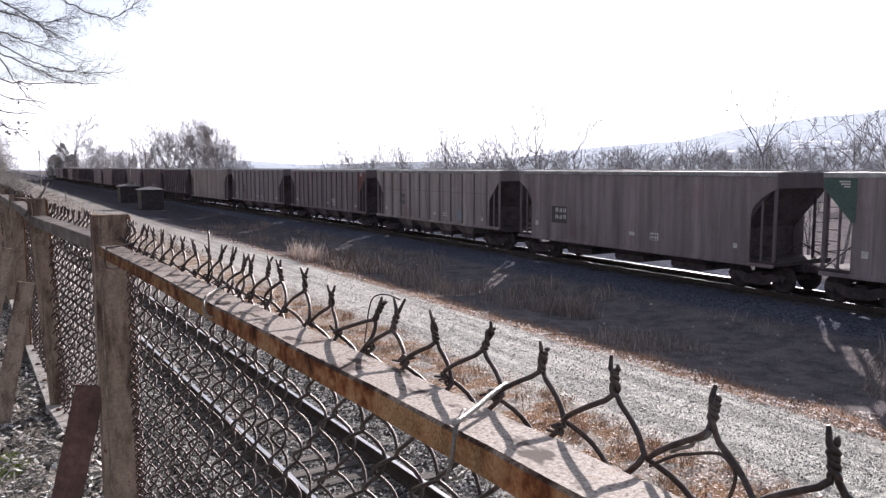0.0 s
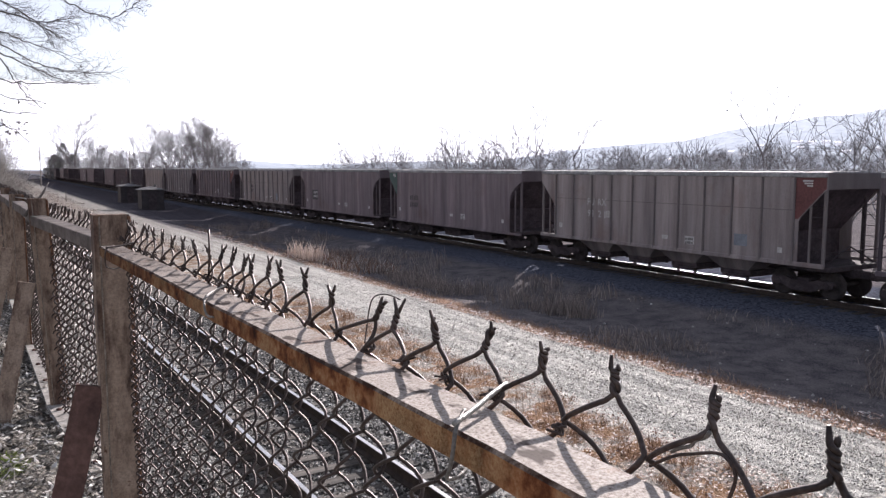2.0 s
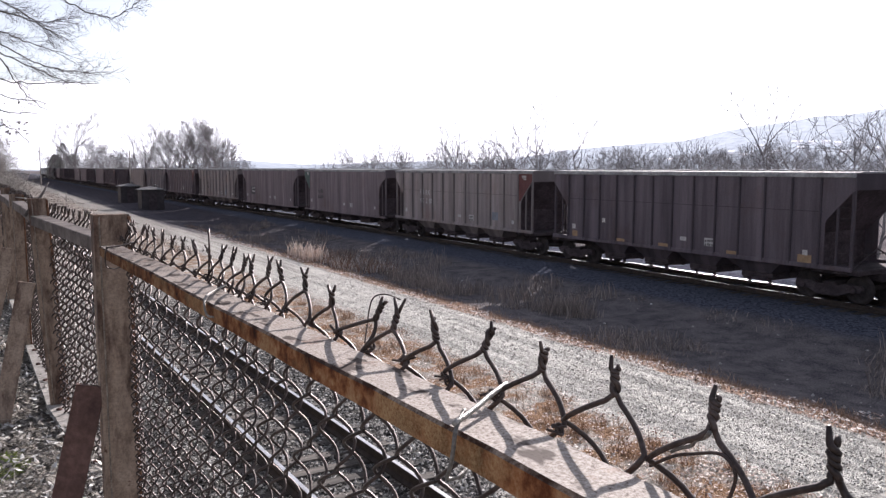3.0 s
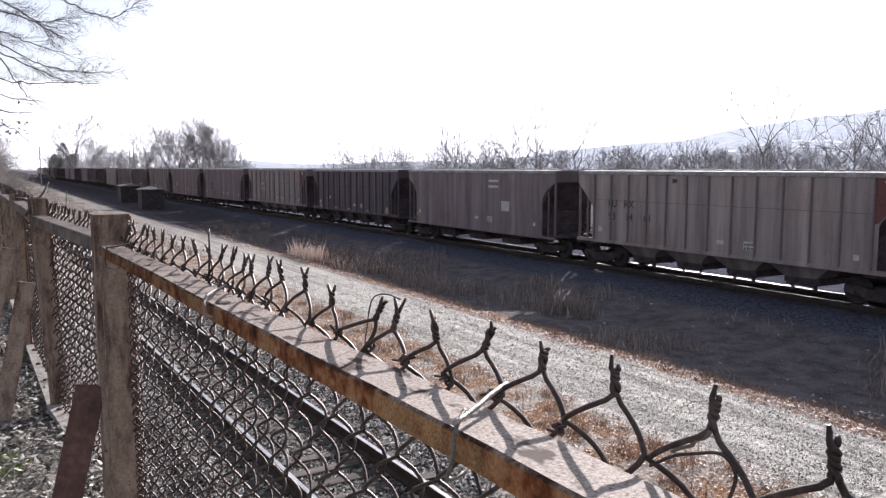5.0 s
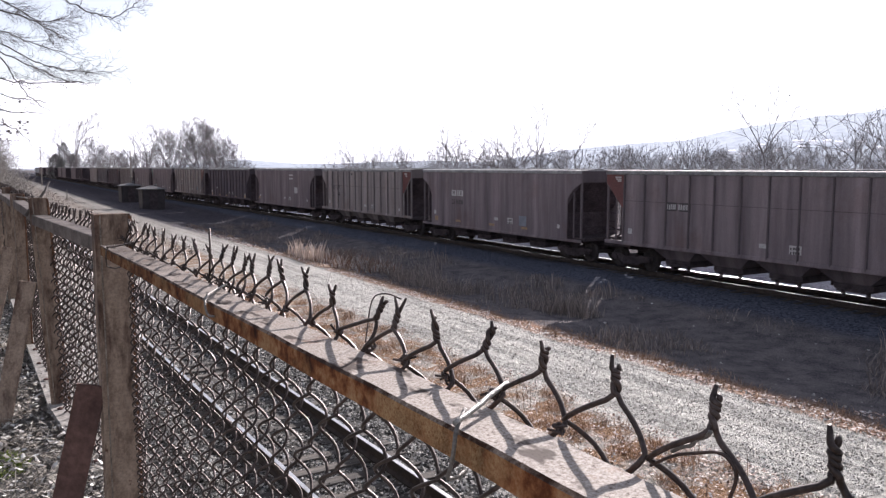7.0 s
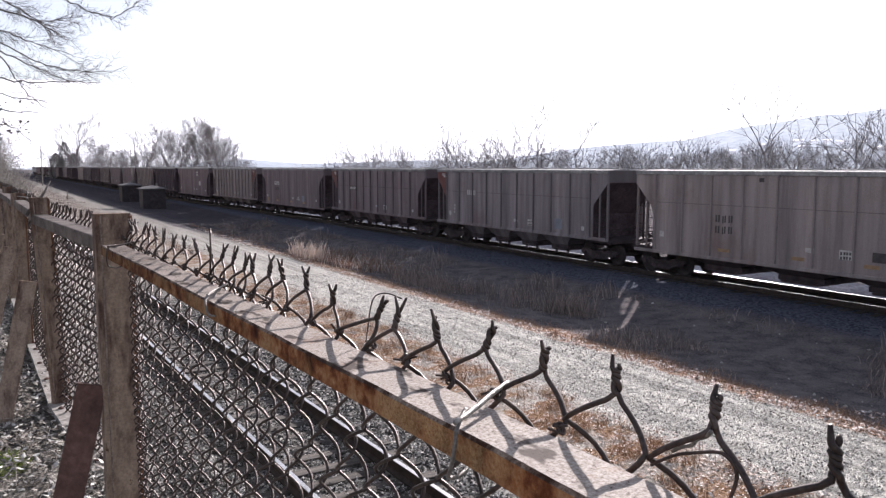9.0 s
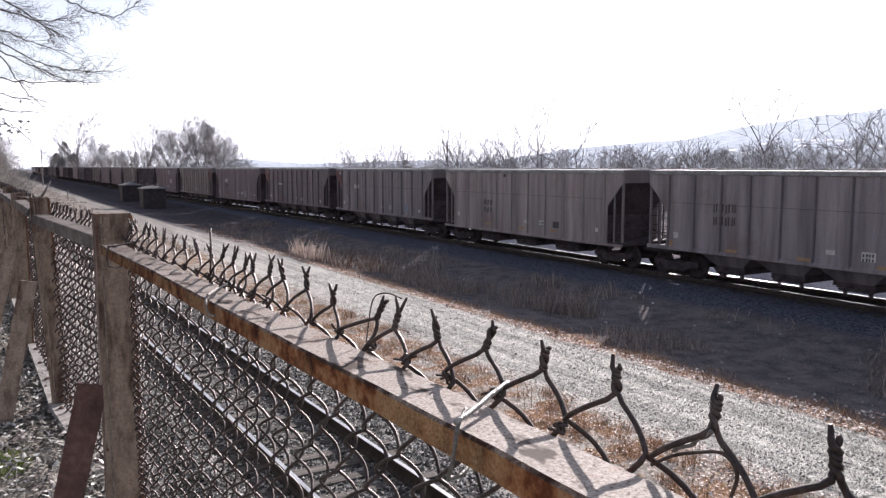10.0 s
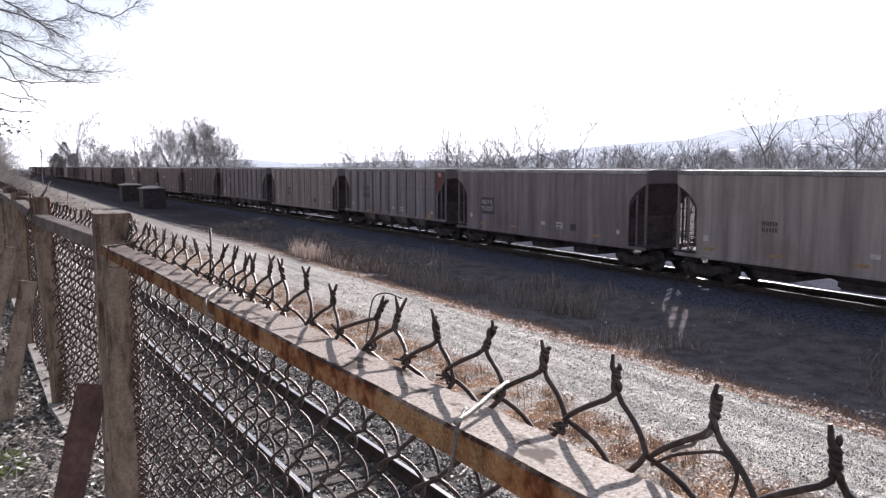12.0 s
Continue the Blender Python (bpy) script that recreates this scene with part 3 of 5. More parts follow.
def hopper_car(style, paint, bays, ribs, corner, marks):
    """A covered hopper about 16.5 m long over the couplers. Its near side is local -x."""
    tone = PAINTS[paint]
    words = {"grey": "faded grey", "beige": "faded beige", "brown": "dull brown", "dark": "sooty dark"}[paint]
    look_words = "ribbed sides" if ribs else "smooth sides"
    car = tagged(new("covered_hopper_car"), f"{words} covered hopper car with {look_words}, rolling on the rails", "railway car", "train of hopper cars")
    low_sill = not ribs or style == "t"
    rib_paint = tone if style == "t" else SHADED_PAINTS[paint]
    out = side_outline(not ribs)
    if style == "t":
        out = [(a, min(b, 0.96) if b < 1.5 else b) for a, b in out]
    panel = Geo().prism(out, -0.025, 0.025, "x")
    panel_me = panel.mesh("side_panel", tone)
    for sx in (-1, 1):
        side = part("side_panel", panel_me, tone, car, at=pose(sx * (HALF - 0.03), 0, 0))
        if ribs:
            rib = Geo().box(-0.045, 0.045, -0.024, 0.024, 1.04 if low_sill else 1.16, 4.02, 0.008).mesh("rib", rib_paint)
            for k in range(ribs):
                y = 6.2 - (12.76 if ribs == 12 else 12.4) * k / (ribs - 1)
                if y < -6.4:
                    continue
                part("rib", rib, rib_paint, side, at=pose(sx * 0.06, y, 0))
        else:
            seam = Geo().box(-0.012, 0.012, -0.03, 0.03, 1.1, 4.03).mesh("seam", tone)
            for k in range(9):
                part("seam", seam, tone, side, at=pose(sx * 0.019, -5.6 + 1.4 * k, 0))
        if ribs:
            line = Geo().box(-0.004, 0.004, -6.25, 6.25, 2.93, 2.955).mesh("weld_seam", SHADED_PAINTS[paint])
            part("weld_seam", line, SHADED_PAINTS[paint], side, at=pose(sx * 0.028, 0, 0))
        eave = Geo().box(-0.05, 0.05, -END, END, TOP - 0.15, TOP, 0.02)
        part("top_chord", eave, M_ROOF, car, at=pose(sx * HALF, 0, 0))
        sill = Geo().box(-0.06, 0.06, -END, END, 0.91 if low_sill else 1.09, 1.03 if low_sill else 1.24, 0.015)
        part("side_sill", sill, tone, car, at=pose(sx * HALF, 0, 0))
    roof = Geo().prism([(-1.56, TOP - 0.02), (-1.56, TOP + 0.012), (-0.95, TOP + 0.035), (-0.5, TOP + 0.045), (0.5, TOP + 0.045), (0.95, TOP + 0.035), (1.56, TOP + 0.012), (1.56, TOP - 0.02)],
                       -END - 0.03, END + 0.03, "y")
    roof_ob = part("roof", roof, M_ROOF, car, "dull galvanised roof")
    hatch = Geo().box(-0.42, 0.42, -3.2, 3.2, TOP + 0.045, TOP + 0.085, 0.015).mesh("hatch_cover", M_ROOF)
    for k in (-1, 1):
        part("hatch_cover", hatch, M_ROOF, roof_ob, at=pose(0, k * 3.4, 0))
    board = Geo().box(-0.16, 0.16, -END, END, TOP + 0.06, TOP + 0.075).mesh("running_board", M_ROOF)
    for k in (-1, 1):
        part("running_board", board, M_ROOF, roof_ob, at=pose(k * 0.78, 0, 0))
    # inner slope sheets, hopper chutes and sills
    for sy in (-1, 1):
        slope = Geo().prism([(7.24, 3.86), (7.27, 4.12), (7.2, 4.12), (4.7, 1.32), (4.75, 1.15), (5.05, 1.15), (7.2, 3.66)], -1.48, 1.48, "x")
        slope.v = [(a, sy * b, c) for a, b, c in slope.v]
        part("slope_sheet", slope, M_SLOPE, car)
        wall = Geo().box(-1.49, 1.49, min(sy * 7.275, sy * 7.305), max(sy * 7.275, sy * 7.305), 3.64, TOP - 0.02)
        part("end_wall", wall, SHADED_PAINTS[paint], car)
        # plate added to keep sunlight from passing under the slope sheet
        light_stop = Geo().box(-1.4, 1.4, min(sy * 5.9, sy * 5.96), max(sy * 5.9, sy * 5.96), 1.12, 2.3)
        part("bolster_web", light_stop, M_SLOPE, car)
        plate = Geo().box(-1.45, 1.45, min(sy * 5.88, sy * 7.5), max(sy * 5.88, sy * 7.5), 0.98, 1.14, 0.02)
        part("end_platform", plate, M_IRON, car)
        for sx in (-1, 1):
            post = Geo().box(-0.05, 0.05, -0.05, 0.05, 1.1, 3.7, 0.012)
            part("end_post", post, SHADED_PAINTS[paint], car, at=pose(sx * 1.47, sy * (END - 0.06), 0))
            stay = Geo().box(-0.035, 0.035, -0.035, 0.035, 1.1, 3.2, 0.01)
            part("end_stay", stay, SHADED_PAINTS[paint], car, at=pose(sx * 1.47, sy * 6.74, 0))
            lad = Geo()
            for k in range(6):
                lad.tube([(sx * 1.44, sy * 7.24, 1.3 + k * 0.36), (sx * 1.44, sy * 6.78, 1.3 + k * 0.36)], 0.012, 5)
            for yy in (7.25, 6.77):
                lad.box(sx * 1.44 - 0.015, sx * 1.44 + 0.015, min(sy * yy, sy * (yy - 0.03)), max(sy * yy, sy * (yy - 0.03)), 1.14, 3.0 if yy < 7 else 3.3)
            part("ladder", lad, M_IRON, car)
        cross = Geo().tube([(-1.42, sy * 7.22, 1.15), (0, sy * 7.22, 1.75), (1.42, sy * 7.22, 1.15)], 0.03, 5)
        cross.tube([(-1.42, sy * 7.42, 1.62), (1.42, sy * 7.42, 1.62)], 0.018, 5)
        cross.tube([(0.62, sy * 7.3, 1.15), (0.62, sy * 7.3, 3.4)], 0.055, 6)
        part("end_rail", cross, M_IRON, car)
        part("coupler", COUPLER_ME, M_IRON, car, at=pose(0, sy * 7.62, 0, 0, 0, 0 if sy > 0 else 180))
        truck = part("truck", BOLSTER_ME, M_IRON, car, "dark cast-steel truck", at=pose(0, sy * 6.25, 0))
        for sx in (-1, 1):
            part("side_frame", FRAME_ME, M_IRON, truck, at=pose(sx * 1.0, 0, 0))
        for k in (-0.885, 0.885):
            part("wheelset", WHEEL_ME, M_WHEEL, truck, at=pose(0, k, 0.456))
    centre = Geo().box(-0.2, 0.2, -7.55, 7.55, 0.72, 1.0, 0.02)
    part("centre_sill", centre, M_IRON, car)
    floor_g = Geo().box(-1.45, 1.45, -5.0, 5.0, 1.08, 1.2)
    part("body_floor", floor_g, M_IRON, car)
    span = 9.6 / bays
    foot = 0.94 if low_sill else 1.12
    hopper = Geo().add([(-1.42, -span * 0.49, foot), (1.42, -span * 0.49, foot), (1.42, span * 0.49, foot), (-1.42, span * 0.49, foot),
                        (-1.15, -span * 0.24, 0.66), (1.15, -span * 0.24, 0.66), (1.15, span * 0.24, 0.66), (-1.15, span * 0.24, 0.66)],
                       [(0, 1, 2, 3), (4, 7, 6, 5), (0, 4, 5, 1), (1, 5, 6, 2), (2, 6, 7, 3), (3, 7, 4, 0)])
    hopper_me = hopper.mesh("hopper_slope", M_IRON if low_sill else SHADED_PAINTS[paint])
    gate = Geo().box(-1.12, 1.12, -span * 0.27, span * 0.27, 0.47, 0.66, 0.02)
    gate.box(-1.2, 1.2, -span * 0.22, span * 0.22, 0.40, 0.48, 0.02)
    if not low_sill:
        for k in (-0.42, 0.42):
            gate.box(-1.0, -0.9, k - 0.05, k + 0.05, 0.2, 0.43)
            gate.box(0.9, 1.0, k - 0.05, k + 0.05, 0.2, 0.43)
    gate_me = gate.mesh("outlet_gate", M_IRON)
    for k in range(bays):
        h = part("hopper_slope", hopper_me, None, car, at=pose(0, -4.8 + span * (k + 0.5), 0))
        part("outlet_gate", gate_me, M_IRON, h)
    # corner patch over the arch
    if corner:
        mat = {"red": M_RED, "green": M_GREEN}[corner[0]]
        for sy in corner[1]:
            tri = Geo().prism([(sy * 6.2, 4.02), (sy * 6.2, 2.64), (sy * 6.34, 2.66), (sy * 6.42, 2.75), (sy * 7.22, 3.61), (sy * 7.29, 3.66), (sy * 7.29, 4.02)], -0.004, 0.004, "x")
            part("corner_patch", tri, mat, car, f"{corner[0]} painted corner", at=pose(-HALF - 0.004, 0, 0))
            for k, w in enumerate((0.36, 0.30, 0.2)):
                stroke(car, -HALF - 0.012, sy * 6.62 - 0.2, 3.94 - 0.08 * k, w, 0.05, M_WHITE)
    x_face = -HALF - (0.004 if not ribs else 0.004)
    for kind, y, z, data in marks:
        at = pose(x_face, y, z)
        if kind == "bars":
            for dy, dz, w in bars(*data[1:]):
                stroke(car, x_face - 0.004, y + dy, z + dz, w, data[2], {"b": M_BLACK, "w": M_WHITE}[data[0]])
        elif kind == "panel":
            part("sign_panel", Geo().box(-0.004, 0.004, 0, data[1], -data[2], 0), {"b": M_BLACK, "w": M_WHITE, "u": M_BLUE, "o": M_ORANGE}[data[0]], car, at=at)
        elif kind == "text":
            me = text_mesh(data[1], data[2], {"b": M_BLACK, "w": M_WHITE, "k": M_IRON}[data[0]])
            part("lettering", me, None, car, at=Matrix.Translation((x_face - 0.006, y, z)) @ Euler((radians(90), 0, radians(-90))).to_matrix().to_4x4())
    return car


def tags(more=()):
    """Small reporting stencils low on the near side."""
    return [("panel", 5.74, 1.80, ("w", 0.22, 0.22)), ("panel", -2.04, 1.74, ("w", 0.45, 0.30)), ("bars", -1.98, 1.68, ("b", [[0.34, 0.3], [0.34, 0.3]], 0.09, 0.03)),
            ("panel", -0.72, 1.70, ("w", 0.30, 0.15)), ("panel", -5.8, 1.66, ("w", 0.18, 0.18))] + list(more)


def reflectors(*places):
    """Orange reflector strips just above the sill."""
    return [("panel", y, 1.36, ("o", 0.5, 0.12)) for y in places]


JOINTS = [-195.4, -179.1, -162.8, -146.65, -130.75, -114.45, -98.15, -82.0, -65.65, -49.35, -33.1, -16.87, -0.45, 15.7, 32.15, 48.5, 65.3, 81.7, 98.0]
CARS = [  # from the rear: style, paint, bays, ribs, corner, marks on the near side
    ("s", "beige", 4, 0, None, tags()),
    ("s", "beige", 3, 0, None, tags([("bars", 2.85, 2.46, ("b", [[0.3, 0.3, 0.24], [0.3, 0.36, 0.2]], 0.14, 0.06))] + reflectors(5.4, 2.6, -0.4, -3.1))),
    ("s", "brown", 3, 0, None, tags([("panel", 3.60, 2.70, ("b", 1.25, 0.88)), ("text", 4.78, 2.33, ("w", "NDYX\n931057", 0.36)), ("panel", -3.0, 1.72, ("b", 0.4, 0.3))] + reflectors(4.4, 1.6, -4.6))),
    ("r", "grey", 4, 11, ("red", (-1,)), tags([("bars", 3.1, 2.98, ("b", [[0.3, 0.3, 0.36, 0.3], [0.3, 0.3, 0.36, 0.3]], 0.3, 0.1)), ("panel", -4.1, 1.84, ("u", 0.55, 0.42)), ("panel", 6.0, 1.5, ("o", 0.26, 0.3)), ("panel", -5.6, 1.45, ("o", 0.45, 0.3))] + reflectors(3.0, 0.1, -2.6))),
    ("t", "beige", 3, 10, None, tags([("bars", 2.5, 2.58, ("b", [[0.3, 0.3, 0.3], [0.3, 0.3, 0.3]], 0.26, 0.12)), ("panel", -3.1, 1.75, ("b", 0.45, 0.3)), ("panel", 1.25, 3.95, ("b", 0.2, 0.14))] + reflectors(2.6, -0.4, -2.9))),
    ("r", "grey", 4, 10, ("red", (1,)), tags([("bars", 3.2, 3.05, ("w", [[0.3, 0.3, 0.4]], 0.26, 0.12)), ("panel", -4.25, 1.92, ("u", 0.55, 0.5)), ("bars", 5.3, 2.2, ("w", [[0.14], [0.14], [0.14]], 0.12, 0.1))])),
    ("r", "brown", 4, 12, ("red", (1,)), tags([("panel", 2.67, 2.97, ("b", 0.54, 0.34)), ("bars", 2.72, 2.90, ("w", [[0.26, 0.26, 0.26]], 0.2, 0.05)), ("panel", 3.36, 2.97, ("b", 0.5, 0.34)), ("bars", 3.41, 2.90, ("w", [[0.26, 0.26, 0.22]], 0.2, 0.05))])),
    ("s", "brown", 4, 0, None, tags([("panel", 2.72, 3.03, ("w", 0.62, 0.32)), ("panel", 3.45, 3.03, ("w", 0.5, 0.32)), ("text", 3.86, 2.75, ("k", "M", 0.36)), ("text", 3.26, 2.75, ("k", "LX", 0.36)), ("text", 3.90, 2.25, ("k", "25", 0.36)), ("bars", 2.75, 2.50, ("b", [[0.3, 0.3, 0.3]], 0.26, 0.08)), ("panel", -3.2, 1.9, ("u", 0.6, 0.5)), ("panel", 5.5, 1.46, ("o", 0.36, 0.26))] + reflectors(3.0, -0.4, -3.3))),
    ("r", "beige", 4, 13, ("red", (-1,)), tags([("text", 5.36, 2.66, ("k", "FU", 0.46)), ("text", 4.42, 2.66, ("k", "RX", 0.46)), ("text", 5.34, 2.12, ("k", "93", 0.46)), ("text", 4.33, 2.13, ("k", "14", 0.46)), ("text", 3.28, 2.14, ("k", "61", 0.46)), ("panel", 1.55, 3.9, ("b", 0.24, 0.16))])),
    ("s", "brown", 3, 0, None, tags([("panel", -2.6, 3.7, ("w", 0.9, 0.12)), ("panel", -2.6, 3.4, ("w", 0.9, 0.12)), ("panel", -3.6, 2.6, ("w", 0.7, 0.5)), ("panel", 5.9, 1.6, ("o", 0.4, 0.2))])),
    ("r", "dark", 4, 13, None, tags([("panel", 5.6, 1.5, ("o", 0.34, 0.26)), ("panel", 3.8, 2.16, ("w", 0.18, 0.18)), ("panel", -5.95, 1.5, ("o", 0.5, 0.3))] + reflectors(2.6, 0.2, -3.1))),
    ("r", "beige", 4, 11, ("red", (-1,)), tags([("text", 4.04, 2.70, ("w", "FU", 0.42)), ("text", 3.36, 2.70, ("w", "RX", 0.42)), ("text", 4.00, 2.19, ("w", "93", 0.42)), ("text", 3.32, 2.19, ("w", "2", 0.42)), ("bars", 2.60, 2.50, ("w", [[0.24, 0.24]], 0.3, 0.06)), ("panel", -4.4, 2.0, ("u", 0.55, 0.42))])),
    ("s", "brown", 3, 0, ("green", (1,)), tags([("bars", 3.45, 2.62, ("b", [[0.3, 0.3, 0.3, 0.3], [0.3, 0.3, 0.3, 0.3]], 0.28, 0.12))])),
    ("s", "brown", 3, 0, None, tags([("panel", 3.6, 2.56, ("b", 1.12, 0.78)), ("bars", 3.68, 2.48, ("w", [[0.3, 0.3, 0.3], [0.3, 0.3, 0.3]], 0.2, 0.12))])),
    ("r", "beige", 4, 11, None, tags([("panel", -3.6, 2.0, ("u", 0.5, 0.6)), ("bars", 3.2, 2.7, ("b", [[0.2, 0.2, 0.2], [0.2, 0.2, 0.2]], 0.26, 0.1))])),
    ("r", "brown", 4, 14, ("red", (-1,)), tags([("bars", -2.0, 2.0, ("w", [[0.4, 0.4]], 0.25, 0.2))])),
    ("r", "grey", 3, 11, None, tags([("bars", 3.2, 2.7, ("b", [[0.2, 0.2, 0.2], [0.2, 0.2, 0.2]], 0.26, 0.1))])),
    ("s", "beige", 3, 0, None, tags()),
]
TRAIN = []
for i, spec in enumerate(CARS):
    car = hopper_car(*spec)
    TRAIN.append((car, (JOINTS[i] + JOINTS[i + 1]) / 2))
u = JOINTS[-1]
k = 0
while u < 296:
    src = TRAIN[(10, 15, 12, 10, 13, 9, 10)[k % 7]][0]
    TRAIN.append((copy_thing(src, Matrix.Identity(4)), u + 8.15))
    u += 16.3
    k += 1


def locomotive():
    """A road engine 21 m long, its cab leading."""
    eng = tagged(new("diesel_locomotive"), "pale hazy diesel locomotive leading the hopper train", "locomotive", "engines of the train")
    part("frame", Geo().box(-1.5, 1.5, -10.2, 10.2, 1.05, 1.45, 0.05), M_IRON, eng)
    hood = Geo().box(-0.95, 0.95, -9.6, 6.2, 1.45, 4.05, 0.12)
    for y in (-8.2, -6.4, -1.0, 1.5):
        hood.box(-1.25, 1.25, y - 0.7, y + 0.7, 3.35, 4.15, 0.08)
    part("hood", hood, M_ENGINE, eng, "pale grey engine hood with radiators")
    cab = part("cab", Geo().prism([(6.2, 1.45), (10.0, 1.45), (10.0, 2.7), (8.9, 3.0), (8.7, 4.3), (6.2, 4.3)], -1.5, 1.5, "x"), M_ENGINE, eng)
    for sx in (-1, 1):
        part("window", Geo().box(sx * 1.5 - 0.02, sx * 1.5 + 0.02, 6.8, 8.3, 3.1, 3.9, 0.01), M_IRON, cab, "dark cab window")
        rail = Geo().tube([(sx * 1.45, -10.0, 2.4), (sx * 1.45, 6.1, 2.4)], 0.03, 5)
        part("handrail", rail, M_WHITE, eng)
    part("fuel_tank", Geo().box(-1.3, 1.3, -2.6, 2.6, 0.35, 1.05, 0.15), M_IRON, eng)
    for sy in (-1, 1):
        truck = part("truck", Geo().box(-1.1, 1.1, -2.3, 2.3, 0.55, 1.0, 0.08), M_IRON, eng, "dark three-axle truck", at=pose(0, sy * 6.8, 0))
        for k in (-1.7, 0, 1.7):
            part("wheelset", WHEEL_ME, M_WHEEL, truck, at=pose(0, k, 0.456))
    return eng


M_ENGINE = mottled("pale_grey_engine_paint", (0.42, 0.43, 0.46), (0.60, 0.61, 0.64), 1.2, rough=0.6)
lead = locomotive()
TRAIN.append((lead, u + 10.6))
TRAIN.append((copy_thing(lead, Matrix.Identity(4)), u + 32.2))


# ---- fence ----
def L_post(x, y, top, bottom, w=0.078, t=0.009, lean=0.0, leg=0.8):
    """An angle-iron post: one leg across the fence, one leg along it."""
    g = Geo()
    g.prism([(0, 0), (w, 0), (w, t), (t, t), (t, w * leg), (0, w * leg)], bottom, top, "z")
    g.box(w * 0.12, w, t, w * min(0.55, leg), top - 0.075, top, 0.004)
    bmv = []
    for a, b, c in g.v:
        bmv.append((x + a + lean * (c - bottom), y + b, c))
    g.v = bmv
    return g


fence = tagged(new("chain_link_fence"), "rusty chain link fence with twisted barbs and flaking top rail", "fence")
POSTS = [(-1.25, 0.328, 4.262, 0.078, 0.8), (1.84, 0.196, 4.246, 0.074, 0.8), (2.94, 0.113, 4.246, 0.058, 0.5), (4.03, 0.082, 4.229, 0.057, 0.25), (5.5, 0.07, 4.225, 0.06, 0.25),
         (7.0, 0.04, 4.22, 0.06, 0.25), (8.5, 0.01, 4.22, 0.06, 0.25), (10.0, -0.02, 4.22, 0.06, 0.25), (11.5, -0.06, 4.22, 0.06, 0.25)]
for y, x, top, w, leg in POSTS:
    lean = -0.05 if y == 2.94 else 0.0
    foot = x - lean * (top - 3.45)
    post = part("post", L_post(foot, y, top, 3.45, w=w, leg=leg, lean=lean), M_POST, fence, "weathered painted angle-iron post")
    # rolled edges: rust along one, worn pale paint along the other
    for a, b, mat, words in ((w - 0.004, w + 0.003, M_RUSTEDGE, "rust-brown edge"), (0.010, 0.013, M_PALEEDGE, "worn pale edge")):
        strip = Geo().box(a, b, -0.004, 0.002, 3.46, top - 0.004, 0.001)
        strip.v = [(foot + p + lean * (r - 3.45), y + q, r) for p, q, r in strip.v]
        part("edge_strip", strip, mat, post, words)
for y, x, zt, dx, dy, zb, w in ((1.84, 0.177, 3.86, -0.17, -0.05, 3.2, 0.062), (2.94, 0.098, 3.96, -0.125, -0.10, 3.40, 0.055), (4.03, 0.07, 3.98, -0.17, -0.1, 3.3, 0.055), (5.5, 0.05, 3.93, -0.25, -0.1, 3.25, 0.055)):
    a, b = Vector((x, y + 0.02, zt)), Vector((x + dx, y + dy, zb))
    d = (b - a).normalized()
    sy = Vector((0.35, 1, 0)).normalized()
    nx = d.cross(sy).normalized()
    g = Geo()
    q = []
    for p0 in (a, b):
        for s1, s2 in ((-0.5, -0.08), (0.5, -0.08), (0.5, 0.08), (-0.5, 0.08)):
            q.append(p0 + nx * (s1 * w) + sy * (s2 * w))
    g.add(q, [(0, 1, 2, 3), (4, 7, 6, 5), (0, 4, 5, 1), (1, 5, 6, 2), (2, 6, 7, 3), (3, 7, 4, 0)])
    part("brace", g, M_BRACE if y < 2 else M_POST, fence, "dark rusted flat-bar brace" if y < 2 else "")


def rail_run(y0, y1, low=0.0, back=0.0):
    g = Geo()
    leg, wide = (0.032, 0.045) if low else (0.0195, 0.042)
    n = max(2, int((y1 - y0) / 0.05))
    sec = [(0.0022, 0), (wide, 0), (wide, -0.005), (0.006, -0.005), (0.006, -leg), (0, -leg), (0, -0.0022)]
    for i in range(n + 1):
        y = y0 + (y1 - y0) * i / n
        sag = 0.0025 * noise.noise((y * 2.0, 0, 7)) + 0.001 * noise.noise((y * 15, 3, 7))
        g.v += [(fence_x(y) - 0.062 + back + a + 0.002 * noise.noise((y * 3, 9, 1)), y, 4.19 - low + b + sag) for a, b in sec]
    m = len(sec)
    for i in range(n):
        for k in range(m):
            g.f.append((i * m + k, i * m + (k + 1) % m, (i + 1) * m + (k + 1) % m, (i + 1) * m + k))
    g.f += [tuple(range(m)), tuple(range((n + 1) * m - 1, n * m - 1, -1))]
    return g


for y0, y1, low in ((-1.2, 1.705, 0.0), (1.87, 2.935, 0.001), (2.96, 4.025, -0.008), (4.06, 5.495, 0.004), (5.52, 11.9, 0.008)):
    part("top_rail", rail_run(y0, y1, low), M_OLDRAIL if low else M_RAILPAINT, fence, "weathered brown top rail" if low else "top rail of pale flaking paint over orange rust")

WIRE, PITCH, DROP = 0.0018, 0.0656, 0.059
rng = random.Random(11)


def warp(y, z):
    k = 0.35 + 0.65 * max(0.0, min(1.0, (z - 3.9) / 0.3))
    return (0.010 * noise.noise((y * 4, z * 4, 0)), 0.0014 * k * noise.noise((y * 9, z * 9, 5)), 0.005 * k * noise.noise((y * 7, z * 7, 9)))


def strand_point(y, z, off=0.0):
    a, b, c = warp(y, z)
    return (mesh_x(y) + off + a, y + b, z + c)


